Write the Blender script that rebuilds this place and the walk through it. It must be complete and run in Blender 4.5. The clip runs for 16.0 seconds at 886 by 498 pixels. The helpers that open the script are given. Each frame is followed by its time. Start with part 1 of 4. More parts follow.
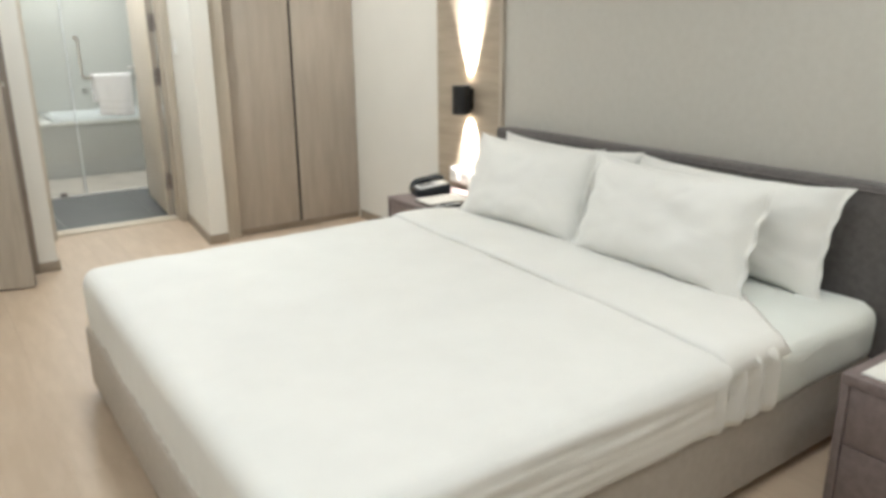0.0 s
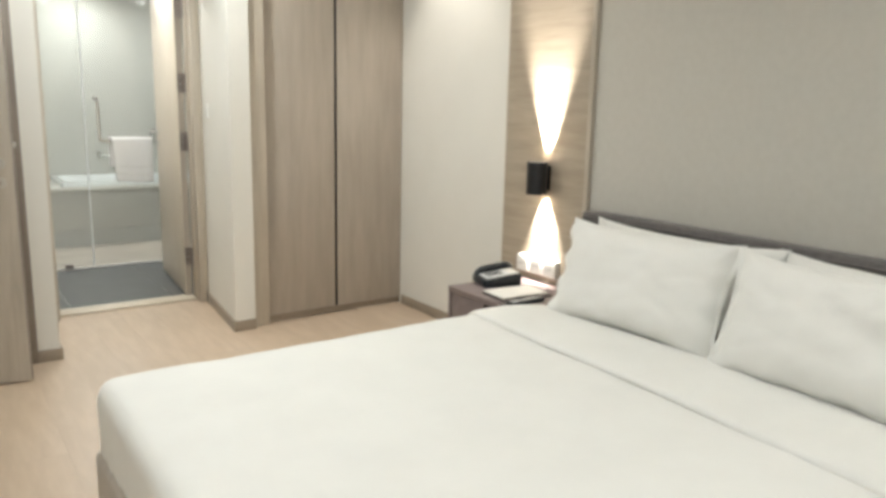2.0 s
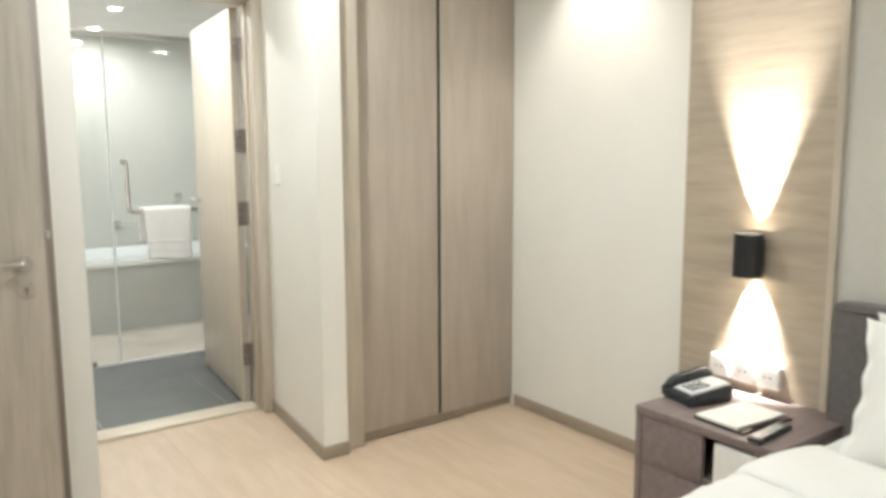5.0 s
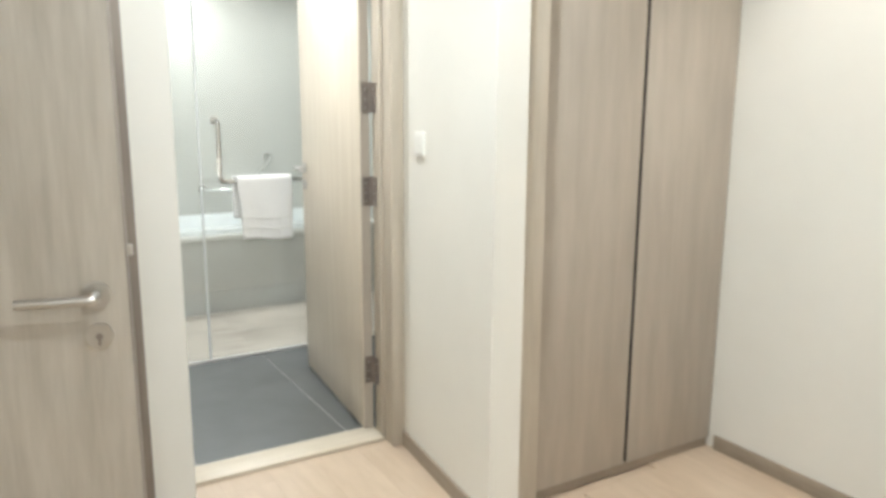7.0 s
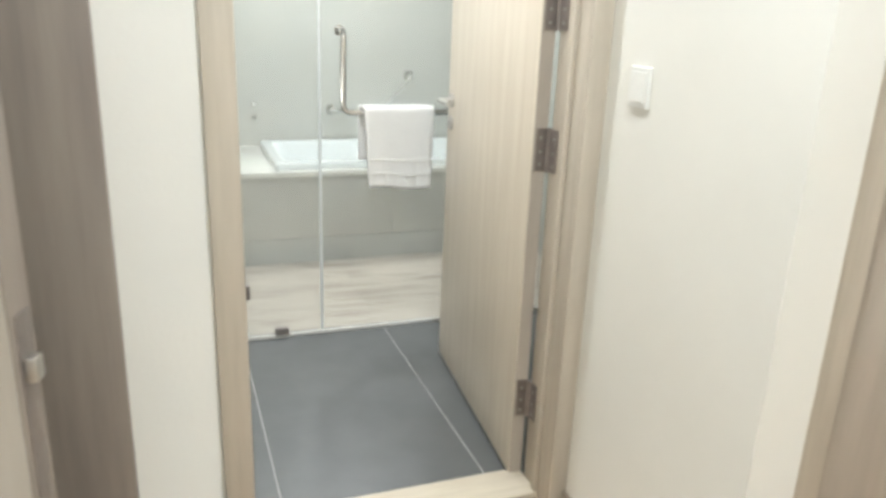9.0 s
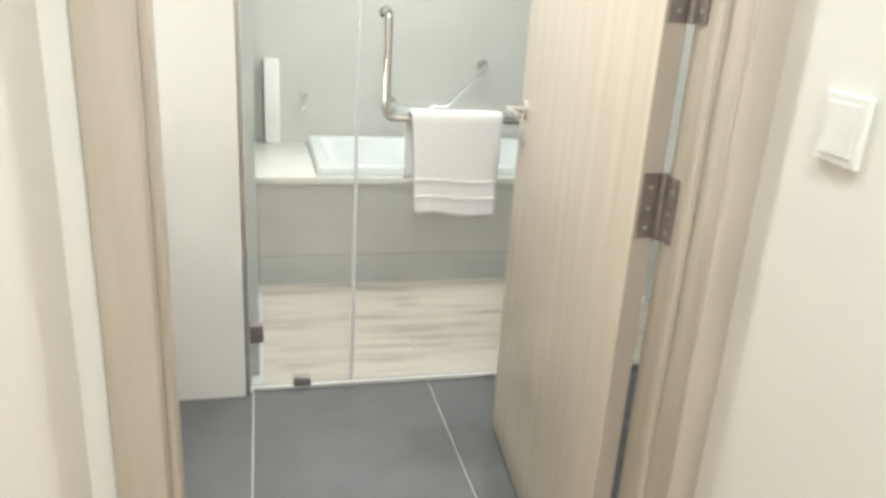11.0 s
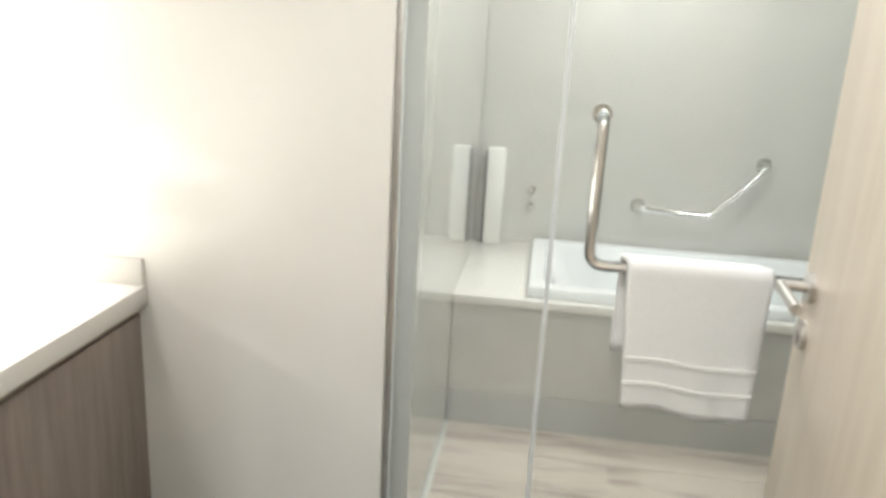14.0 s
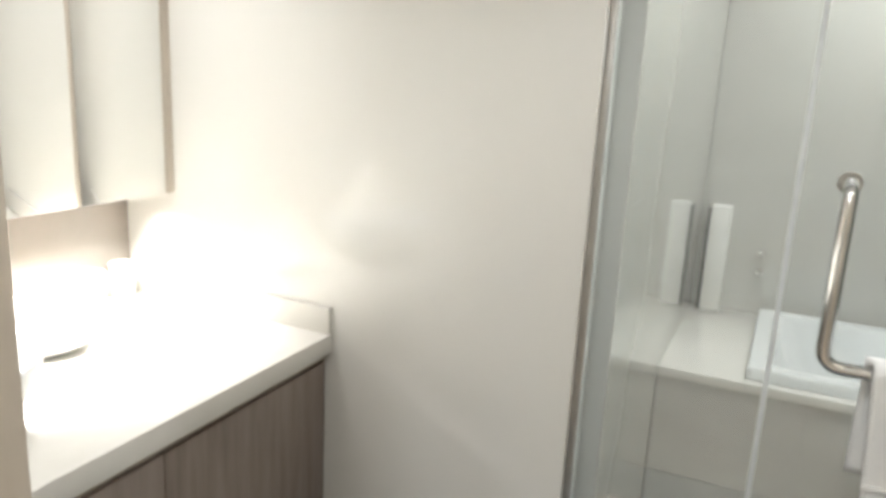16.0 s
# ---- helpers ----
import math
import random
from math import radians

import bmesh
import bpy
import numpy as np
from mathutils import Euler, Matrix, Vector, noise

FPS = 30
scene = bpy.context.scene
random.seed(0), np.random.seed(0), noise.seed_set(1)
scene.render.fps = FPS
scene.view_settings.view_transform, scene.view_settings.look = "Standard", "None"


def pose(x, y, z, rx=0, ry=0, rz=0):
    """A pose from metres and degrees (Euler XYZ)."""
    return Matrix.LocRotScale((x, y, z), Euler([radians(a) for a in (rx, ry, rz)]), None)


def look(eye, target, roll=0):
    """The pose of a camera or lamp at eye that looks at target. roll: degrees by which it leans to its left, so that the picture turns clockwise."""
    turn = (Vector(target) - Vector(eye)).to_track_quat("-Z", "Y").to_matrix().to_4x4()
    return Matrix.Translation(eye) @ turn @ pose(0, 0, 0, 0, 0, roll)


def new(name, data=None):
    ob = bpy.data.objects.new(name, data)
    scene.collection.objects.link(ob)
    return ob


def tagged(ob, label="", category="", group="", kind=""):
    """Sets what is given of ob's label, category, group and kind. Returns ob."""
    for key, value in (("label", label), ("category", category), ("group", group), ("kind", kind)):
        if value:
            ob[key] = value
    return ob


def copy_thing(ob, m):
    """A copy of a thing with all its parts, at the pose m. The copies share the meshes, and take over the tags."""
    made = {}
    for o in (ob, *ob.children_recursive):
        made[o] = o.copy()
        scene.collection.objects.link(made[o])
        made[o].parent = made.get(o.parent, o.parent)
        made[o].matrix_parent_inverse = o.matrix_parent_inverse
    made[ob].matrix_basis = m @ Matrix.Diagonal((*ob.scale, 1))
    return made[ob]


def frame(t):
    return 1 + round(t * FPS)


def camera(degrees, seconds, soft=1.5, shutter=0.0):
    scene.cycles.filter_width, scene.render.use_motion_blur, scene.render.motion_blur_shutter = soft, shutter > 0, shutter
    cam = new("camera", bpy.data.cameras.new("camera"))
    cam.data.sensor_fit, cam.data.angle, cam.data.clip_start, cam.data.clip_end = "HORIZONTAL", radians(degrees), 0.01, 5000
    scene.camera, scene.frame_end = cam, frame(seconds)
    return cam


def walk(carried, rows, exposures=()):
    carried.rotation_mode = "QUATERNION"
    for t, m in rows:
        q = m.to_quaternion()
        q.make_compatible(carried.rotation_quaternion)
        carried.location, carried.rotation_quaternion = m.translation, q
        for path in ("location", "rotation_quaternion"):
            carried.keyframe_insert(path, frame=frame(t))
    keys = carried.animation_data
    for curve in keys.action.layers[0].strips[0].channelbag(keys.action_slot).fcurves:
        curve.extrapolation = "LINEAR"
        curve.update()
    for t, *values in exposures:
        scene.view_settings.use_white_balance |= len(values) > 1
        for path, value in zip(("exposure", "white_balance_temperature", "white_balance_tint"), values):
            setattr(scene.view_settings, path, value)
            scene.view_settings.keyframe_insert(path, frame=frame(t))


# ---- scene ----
cam = camera(61.5, 16.0, soft=3.5, shutter=0.4)
PATH = [
    (0, (-0.247, 0.145, 1.372), (0.851, 1.717, 0.803), -0.5),
    (0.5, (-0.228, 0.316, 1.348), (0.965, 1.845, 0.861), -0.9),
    (1, (-0.232, 0.488, 1.327), (0.949, 2.048, 0.91), 0.3),
    (1.5, (-0.204, 0.693, 1.327), (0.949, 2.284, 0.955), -0.1),
    (2, (-0.204, 0.842, 1.328), (0.927, 2.447, 0.948), 1.3),
    (2.5, (-0.241, 0.995, 1.335), (0.958, 2.555, 0.977), 0.2),
    (3, (-0.283, 1.196, 1.342), (0.936, 2.749, 1.022), -0.6),
    (3.5, (-0.285, 1.399, 1.34), (0.933, 2.961, 1.058), -0.0),
    (4, (-0.282, 1.628, 1.346), (0.915, 3.205, 1.065), 1.2),
    (4.2, (-0.268, 1.706, 1.343), (0.922, 3.295, 1.103), 0.6),
    (6.3, (-0.134, 2.742, 1.392), (0.986, 4.366, 1.064), -0.1),
    (6.5, (-0.12, 2.854, 1.392), (0.986, 4.477, 1.014), 0.3),
    (7, (-0.068, 3.1, 1.399), (0.943, 4.784, 1.021), 0.3),
    (7.5, (-0.004, 3.339, 1.411), (0.971, 5.035, 0.999), 1.1),
    (8, (0.069, 3.615, 1.415), (1.025, 5.299, 0.915), -0.5),
    (8.5, (0.157, 3.831, 1.405), (1.032, 5.547, 0.868), 1.3),
    (9, (0.268, 4.048, 1.406), (0.937, 5.832, 0.798), 2.3),
    (9.2, (0.303, 4.125, 1.402), (0.958, 5.907, 0.773), 2.2),
    (11.3, (0.581, 4.8, 1.401), (1.038, 6.63, 0.738), 3.7),
    (11.5, (0.597, 4.864, 1.41), (1.081, 6.693, 0.76), 3.2),
    (12, (0.645, 4.997, 1.419), (1.066, 6.846, 0.783), 2.8),
    (12.5, (0.717, 5.098, 1.433), (0.953, 6.994, 0.84), 4.1),
    (13, (0.774, 5.267, 1.436), (0.913, 7.17, 0.837), 2.8),
    (13.5, (0.785, 5.391, 1.445), (0.74, 7.308, 0.876), 2.4),
    (14, (0.818, 5.461, 1.455), (0.576, 7.371, 0.913), 3.1),
    (14.5, (0.848, 5.519, 1.462), (0.432, 7.401, 0.925), 2.8),
    (15, (0.858, 5.568, 1.469), (0.276, 7.415, 0.967), 2.6),
    (15.5, (0.849, 5.582, 1.476), (0.187, 7.409, 1.004), 3.1),
    (16, (0.836, 5.624, 1.479), (0.028, 7.393, 1.01), 2.9),
]
walk(cam, [(t, look(e, a, r)) for t, e, a, r in PATH],
     [(0, -0.29, 6250, 10), (2, -0.34, 6450, 10), (3.5, -0.24, 6470, 10), (7, 0.05, 6150, 9), (9, 0.07, 6130, 9), (11.5, 0.07, 6400, 9),
      (12.5, 0.03, 6400, 9), (13.5, -0.08, 6430, 12), (14.5, -0.26, 6400, 12), (16, -0.6, 6350, 12)])

# ---- light ----
def area(name, x, y, z, size, watts, colour, spread=170, aim=None):
    d = bpy.data.lights.new(name, "AREA")
    d.shape, d.size, d.energy, d.color, d.spread = "DISK", size, watts, colour, radians(spread)
    o = new(name, d)
    o.matrix_basis = look((x, y, z), aim or (x, y + 0.0001, z - 1))
    return o


def spot(name, eye, aim, watts, colour, degrees, blend=0.6, size=0.02):
    d = bpy.data.lights.new(name, "SPOT")
    d.energy, d.color, d.spot_size, d.spot_blend, d.shadow_soft_size = watts, colour, radians(degrees), blend, size
    o = new(name, d)
    o.matrix_basis = look(eye, aim)
    return o


world = bpy.data.worlds.new("world")
scene.world = world
world.use_nodes = True
world.node_tree.nodes["Background"].inputs[0].default_value = (0.9, 0.95, 1, 1)
world.node_tree.nodes["Background"].inputs[1].default_value = 0.02

WARM = (1.0, 0.94, 0.84)
NEUTRAL = (0.95, 1.0, 0.985)
# bedroom fill: added ceiling lamps, all out of view, placed to brighten areas
ROOM_LIGHTS = [(0.6, 1.0, 7), (0.6, 3.3, 15), (-0.7, 2.1, 15), (-0.4, 0.0, 18), (0.78, 4.6, 25), (1.7, 0.9, 10)]
for x, y, watts in ROOM_LIGHTS:
    area("ceiling_fill", x, y, 2.535, 0.16, watts, NEUTRAL)
spot("wall_wash", (2.16, 4.42, 2.53), (2.32, 4.44, 0.8), 46, WARM, 86, 0.8, 0.03)
BATH_LIGHTS = [(1.05, 7.6, 13.5), (1.1, 8.55, 14.5), (0.8, 6.2, 13), (1.9, 8.3, 7)]
for x, y, watts in BATH_LIGHTS:
    area("bath_lamp", x, y, 2.335, 0.12, watts, (0.985, 1, 0.985))
# reading lamp: one beam up, one down
spot("beam_up", (2.342, 3.61, 1.063), (2.44, 3.61, 2.0), 520, WARM, 50, 0.85, 0.012)
spot("beam_down", (2.342, 3.61, 0.897), (2.48, 3.61, 0.4), 220, WARM, 62, 1.0, 0.012)
spot("beam_down", (2.352, 0.75, 0.897), (2.48, 0.75, 0.4), 220, WARM, 62, 1.0, 0.012)
spot("beam_up", (2.352, 0.75, 1.063), (2.44, 0.75, 2.0), 520, WARM, 50, 0.85, 0.012)
# strip under the mirror cabinet
strip = bpy.data.lights.new("strip_lamp", "AREA")
strip.shape, strip.size, strip.size_y, strip.energy, strip.color = "RECTANGLE", 0.06, 1.05, 48, (1, 0.98, 0.92)
strip.spread = radians(112)
new("strip_lamp", strip).matrix_basis = pose(-0.665, 6.50, 1.118, 0, -12, 0)
# added fill without a fixture, brightens the counter and end wall
spot("vanity_fill", (-0.42, 6.7, 2.32), (-0.42, 6.8, 0.8), 95, (1, 0.98, 0.94), 95, 1.0, 0.2)


# ---- materials ----
def mat(name, c1, c2=None, rough=0.5, metal=0.0, scale=8.0, stretch=(1, 1, 1), bump=0.0, fine=120.0, spec=0.5, coat=0.0, vary=0.0, sheen=0.0):
    m = bpy.data.materials.new(name)
    m.use_nodes = True
    nt = m.node_tree
    b = nt.nodes["Principled BSDF"]
    b.inputs["Roughness"].default_value, b.inputs["Metallic"].default_value = rough, metal
    b.inputs["Specular IOR Level"].default_value, b.inputs["Coat Weight"].default_value = spec, coat
    b.inputs["Coat Roughness"].default_value = 0.06
    b.inputs["Sheen Weight"].default_value = sheen
    N, L = nt.nodes.new, nt.links.new
    co, mp, inf = N("ShaderNodeTexCoord"), N("ShaderNodeMapping"), N("ShaderNodeObjectInfo")
    off = N("ShaderNodeVectorMath")
    off.operation = "SCALE"
    cmb = N("ShaderNodeCombineXYZ")
    for k in range(3):
        L(inf.outputs["Random"], cmb.inputs[k])
    L(cmb.outputs[0], off.inputs[0])
    off.inputs["Scale"].default_value = 7.0 if vary else 0.0
    L(off.outputs[0], mp.inputs["Location"])
    mp.inputs["Scale"].default_value = stretch
    L(co.outputs["Object"], mp.inputs["Vector"])
    n1, n2 = N("ShaderNodeTexNoise"), N("ShaderNodeTexNoise")
    n1.inputs["Scale"].default_value, n1.inputs["Detail"].default_value, n1.inputs["Roughness"].default_value = scale, 6, 0.6
    n2.inputs["Scale"].default_value, n2.inputs["Detail"].default_value = fine, 3
    L(mp.outputs[0], n1.inputs["Vector"])
    L(mp.outputs[0], n2.inputs["Vector"])
    mix = N("ShaderNodeMix")
    mix.data_type = "RGBA"
    c2 = c2 or tuple(min(1, v * 0.93) for v in c1)
    mix.inputs["A"].default_value, mix.inputs["B"].default_value = (*c1, 1), (*c2, 1)
    rmp = N("ShaderNodeMapRange")
    rmp.inputs["From Min"].default_value, rmp.inputs["From Max"].default_value = 0.34, 0.66
    L(n1.outputs[0], rmp.inputs["Value"])
    add = N("ShaderNodeMath")
    add.operation = "MULTIPLY_ADD"
    add.use_clamp = True
    add.inputs[1].default_value = vary
    L(inf.outputs["Random"], add.inputs[0])
    L(rmp.outputs[0], add.inputs[2])
    L(add.outputs[0], mix.inputs["Factor"])
    L(mix.outputs["Result"], b.inputs["Base Color"])
    r2 = N("ShaderNodeMapRange")
    r2.inputs["To Min"].default_value, r2.inputs["To Max"].default_value = max(0.02, rough * 0.85), min(1, rough * 1.15)
    L(n2.outputs[0], r2.inputs["Value"])
    L(r2.outputs[0], b.inputs["Roughness"])
    if bump:
        bp = N("ShaderNodeBump")
        bp.inputs["Strength"].default_value, bp.inputs["Distance"].default_value = bump, 0.002
        L(n2.outputs[0], bp.inputs["Height"])
        L(bp.outputs[0], b.inputs["Normal"])
    return m


def glow(name, colour, strength):
    m = bpy.data.materials.new(name)
    m.use_nodes = True
    b = m.node_tree.nodes["Principled BSDF"]
    b.inputs["Base Color"].default_value = (0.8, 0.8, 0.8, 1)
    b.inputs["Emission Color"].default_value, b.inputs["Emission Strength"].default_value = (*colour, 1), strength
    return m


def glass_mat(name, tint):
    m = bpy.data.materials.new(name)
    m.use_nodes = True
    nt = m.node_tree
    nt.nodes.remove(nt.nodes["Principled BSDF"])
    tr, gl, mx, fr = (nt.nodes.new(k) for k in ("ShaderNodeBsdfTransparent", "ShaderNodeBsdfGlossy", "ShaderNodeMixShader", "ShaderNodeFresnel"))
    tr.inputs[0].default_value = (*tint, 1)
    gl.inputs["Roughness"].default_value = 0.01
    fr.inputs[0].default_value = 1.45
    nt.links.new(fr.outputs[0], mx.inputs[0])
    nt.links.new(tr.outputs[0], mx.inputs[1])
    nt.links.new(gl.outputs[0], mx.inputs[2])
    # pale haze mixed in, standing in for bright reflections on the pane
    haze, veil = nt.nodes.new("ShaderNodeBsdfDiffuse"), nt.nodes.new("ShaderNodeMixShader")
    haze.inputs[0].default_value = (0.8, 0.79, 0.76, 1)
    spots, span = nt.nodes.new("ShaderNodeTexNoise"), nt.nodes.new("ShaderNodeMapRange")
    spots.inputs["Scale"].default_value = 3.0
    span.inputs["To Min"].default_value, span.inputs["To Max"].default_value = 0.05, 0.11
    nt.links.new(spots.outputs[0], span.inputs["Value"])
    nt.links.new(span.outputs[0], veil.inputs[0])
    nt.links.new(mx.outputs[0], veil.inputs[1])
    nt.links.new(haze.outputs[0], veil.inputs[2])
    nt.links.new(veil.outputs[0], nt.nodes["Material Output"].inputs[0])
    return m


M_WALL = mat("wall_paint", (0.785, 0.765, 0.71), (0.76, 0.74, 0.685), 0.75, scale=3, bump=0.15)
M_PAPER = mat("wall_paper", (0.585, 0.56, 0.51), (0.56, 0.535, 0.485), 0.8, scale=5, stretch=(1, 6, 6), bump=0.3, fine=300)
M_CEIL = mat("ceiling_paint", (0.80, 0.79, 0.75), None, 0.8, scale=3)
M_LAM = mat("greige_laminate", (0.465, 0.41, 0.345), (0.395, 0.343, 0.287), 0.42, scale=5, stretch=(3.2, 3.2, 0.4), bump=0.12, fine=60, vary=0.1)
M_LAMX = mat("panel_laminate", (0.46, 0.39, 0.305), (0.375, 0.31, 0.235), 0.42, scale=6, stretch=(5, 0.5, 5), bump=0.12, fine=60)
M_DOOR = mat("bath_door_laminate", (0.72, 0.645, 0.535), (0.645, 0.565, 0.46), 0.42, scale=6, stretch=(4, 5, 0.28), bump=0.12, fine=60)
M_ENTRY = mat("entry_door_laminate", (0.55, 0.50, 0.435), (0.43, 0.385, 0.325), 0.42, scale=6, stretch=(5, 5, 0.5), bump=0.12, fine=60)
M_CASE2 = mat("dark_casing_wood", (0.26, 0.22, 0.185), (0.205, 0.17, 0.145), 0.45, scale=7, stretch=(5, 5, 0.4), bump=0.1, fine=60)
M_CASE = mat("casing_wood", (0.53, 0.47, 0.39), (0.46, 0.405, 0.33), 0.45, scale=7, stretch=(5, 5, 0.4), bump=0.1, fine=60)
M_BASE = mat("skirting_wood", (0.36, 0.30, 0.235), (0.30, 0.25, 0.195), 0.45, scale=9, stretch=(1, 1, 6))
# near-black that paints the shade inside gaps, recesses and holes
M_GAPSHADE = mat("gap_shade_dark", (0.06, 0.05, 0.045), None, 0.7)
M_OAK = mat("oak_plank", (0.575, 0.455, 0.34), (0.505, 0.39, 0.283), 0.36, scale=5, stretch=(4, 0.7, 1), bump=0.08, fine=70, vary=0.28)
M_OAKGAP = mat("plank_joint", (0.54, 0.42, 0.31), None, 0.6)
M_LINEN = mat("white_cotton", (0.83, 0.82, 0.785), (0.80, 0.79, 0.755), 0.9, scale=5, bump=0.35, fine=260, spec=0.2, sheen=0.15)
M_SHEET = mat("fitted_sheet", (0.80, 0.825, 0.79), (0.77, 0.80, 0.765), 0.85, scale=5, bump=0.3, fine=260, spec=0.25, sheen=0.1)
M_FABRIC = mat("grey_upholstery", (0.155, 0.14, 0.135), (0.12, 0.11, 0.105), 0.9, scale=40, bump=0.6, fine=420, spec=0.2, sheen=0.2)
M_TAUPE = mat("taupe_upholstery", (0.55, 0.505, 0.455), (0.50, 0.455, 0.405), 0.9, scale=40, bump=0.6, fine=420, spec=0.2)
M_NIGHT = mat("dark_walnut", (0.225, 0.18, 0.175), (0.18, 0.14, 0.135), 0.4, scale=8, stretch=(1, 5, 5), bump=0.1, fine=60)
M_BLACK = mat("black_metal", (0.012, 0.012, 0.014), None, 0.4, scale=30)
M_PLASTIC = mat("dark_plastic", (0.03, 0.035, 0.04), (0.025, 0.03, 0.035), 0.28, scale=40)
M_SILVER = mat("silver_plastic", (0.68, 0.70, 0.71), (0.63, 0.65, 0.66), 0.35, scale=40)
M_WHITE = mat("white_plastic", (0.82, 0.81, 0.77), None, 0.4, scale=20)
M_PAGE = mat("white_page", (0.84, 0.83, 0.79), None, 0.7, scale=30)
M_LEATHER = mat("dark_leather", (0.045, 0.032, 0.028), None, 0.5, scale=60, bump=0.4)
M_CHROME = mat("chrome", (0.80, 0.80, 0.79), (0.76, 0.76, 0.75), 0.10, 1.0, scale=20)
M_STEEL = mat("brushed_steel", (0.62, 0.60, 0.57), (0.55, 0.53, 0.50), 0.32, 1.0, scale=30)
M_HINGE = mat("dull_hinge_steel", (0.36, 0.32, 0.30), (0.29, 0.26, 0.245), 0.42, 0.85, scale=40)
M_SLATE = mat("grey_floor_tile", (0.122, 0.124, 0.122), (0.104, 0.106, 0.104), 0.38, scale=6, bump=0.15, fine=160, vary=0.15)
M_GROUT = mat("pale_grout", (0.62, 0.61, 0.57), None, 0.85, scale=50)
M_BTILE = mat("pale_wall_tile", (0.55, 0.54, 0.50), (0.52, 0.51, 0.47), 0.045, scale=4, fine=40, spec=0.7, coat=0.6, vary=0.1)
M_BGROUT = mat("wall_grout", (0.48, 0.475, 0.45), None, 0.8, scale=50)
M_TUBTILE = mat("tub_panel_tile", (0.50, 0.485, 0.445), (0.45, 0.435, 0.40), 0.22, scale=5, stretch=(1, 1, 2), coat=0.2, vary=0.12)
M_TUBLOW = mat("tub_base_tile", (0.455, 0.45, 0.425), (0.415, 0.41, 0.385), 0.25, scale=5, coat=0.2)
M_WTILE = mat("wood_look_tile", (0.57, 0.495, 0.42), (0.265, 0.205, 0.165), 0.36, scale=3.0, stretch=(0.7, 6, 1), bump=0.1, fine=60, vary=0.02)
M_WTILE.node_tree.nodes["Map Range"].inputs["From Min"].default_value = 0.50
M_WTILE.node_tree.nodes["Map Range"].inputs["From Max"].default_value = 0.73
M_STONE = mat("pale_stone", (0.73, 0.71, 0.66), (0.69, 0.67, 0.62), 0.2, scale=9, coat=0.2)
M_SILL = mat("threshold_stone", (0.62, 0.55, 0.44), (0.55, 0.48, 0.38), 0.4, scale=14, stretch=(0.5, 4, 4))
M_ACRYL = mat("white_acrylic", (0.82, 0.84, 0.84), None, 0.1, scale=10, coat=0.5)
M_GLOSSW = mat("white_gloss_panel", (0.77, 0.755, 0.71), (0.755, 0.74, 0.695), 0.05, scale=3, coat=0.4)
M_VANITY = mat("vanity_laminate", (0.27, 0.22, 0.185), (0.195, 0.155, 0.13), 0.45, scale=7, stretch=(5, 5, 0.45), bump=0.1, fine=60)
M_SPLASH = mat("taupe_splashback", (0.24, 0.21, 0.185), (0.21, 0.185, 0.16), 0.3, scale=4)
M_TERRY = mat("white_terry", (0.90, 0.89, 0.865), (0.87, 0.86, 0.835), 1.0, scale=140, bump=1.0, fine=600, spec=0.1, sheen=0.4)
M_MIRROR = mat("mirror_silver", (0.9, 0.91, 0.9), (0.9, 0.91, 0.9), 0.02, 1.0, scale=2)
M_GLASS = glass_mat("clear_glass", (0.955, 0.975, 0.962))
M_GEDGE = mat("glass_edge", (0.74, 0.78, 0.76), None, 0.2, scale=10)
M_LED = glow("lamp_glow", (1, 0.93, 0.82), 12)
M_LEDW = glow("bulb_glow", (1, 0.86, 0.66), 25)


# ---- shapes ----
def box(bm, x0, x1, y0, y1, z0, z1, r=0.0, seg=2):
    if not r:
        v = [bm.verts.new((x, y, z)) for z in (z0, z1) for y in (y0, y1) for x in (x0, x1)]
        for f in ((0, 2, 3, 1), (4, 5, 7, 6), (0, 1, 5, 4), (2, 6, 7, 3), (0, 4, 6, 2), (1, 3, 7, 5)):
            bm.faces.new([v[i] for i in f])
        return bm
    got = bmesh.ops.create_cube(bm, size=1, matrix=Matrix.LocRotScale(((x0 + x1) / 2, (y0 + y1) / 2, (z0 + z1) / 2), None, (x1 - x0, y1 - y0, z1 - z0)))
    edges = {e for v in got["verts"] for e in v.link_edges}
    bmesh.ops.bevel(bm, geom=list(edges), offset=r, segments=seg, affect="EDGES", profile=0.5)
    return bm


def boxed(*a, **k):
    return box(bmesh.new(), *a, **k)


def rod(bm, a, b, r, n=14, r2=None):
    a, b = Vector(a), Vector(b)
    m = Matrix.Translation((a + b) / 2) @ (b - a).to_track_quat("Z", "Y").to_matrix().to_4x4()
    bmesh.ops.create_cone(bm, cap_ends=True, segments=n, radius1=r, radius2=r if r2 is None else r2, depth=(b - a).length, matrix=m)
    return bm


def ball(bm, c, r, scale=(1, 1, 1)):
    bmesh.ops.create_uvsphere(bm, u_segments=14, v_segments=8, radius=r, matrix=Matrix.LocRotScale(c, None, scale))
    return bm


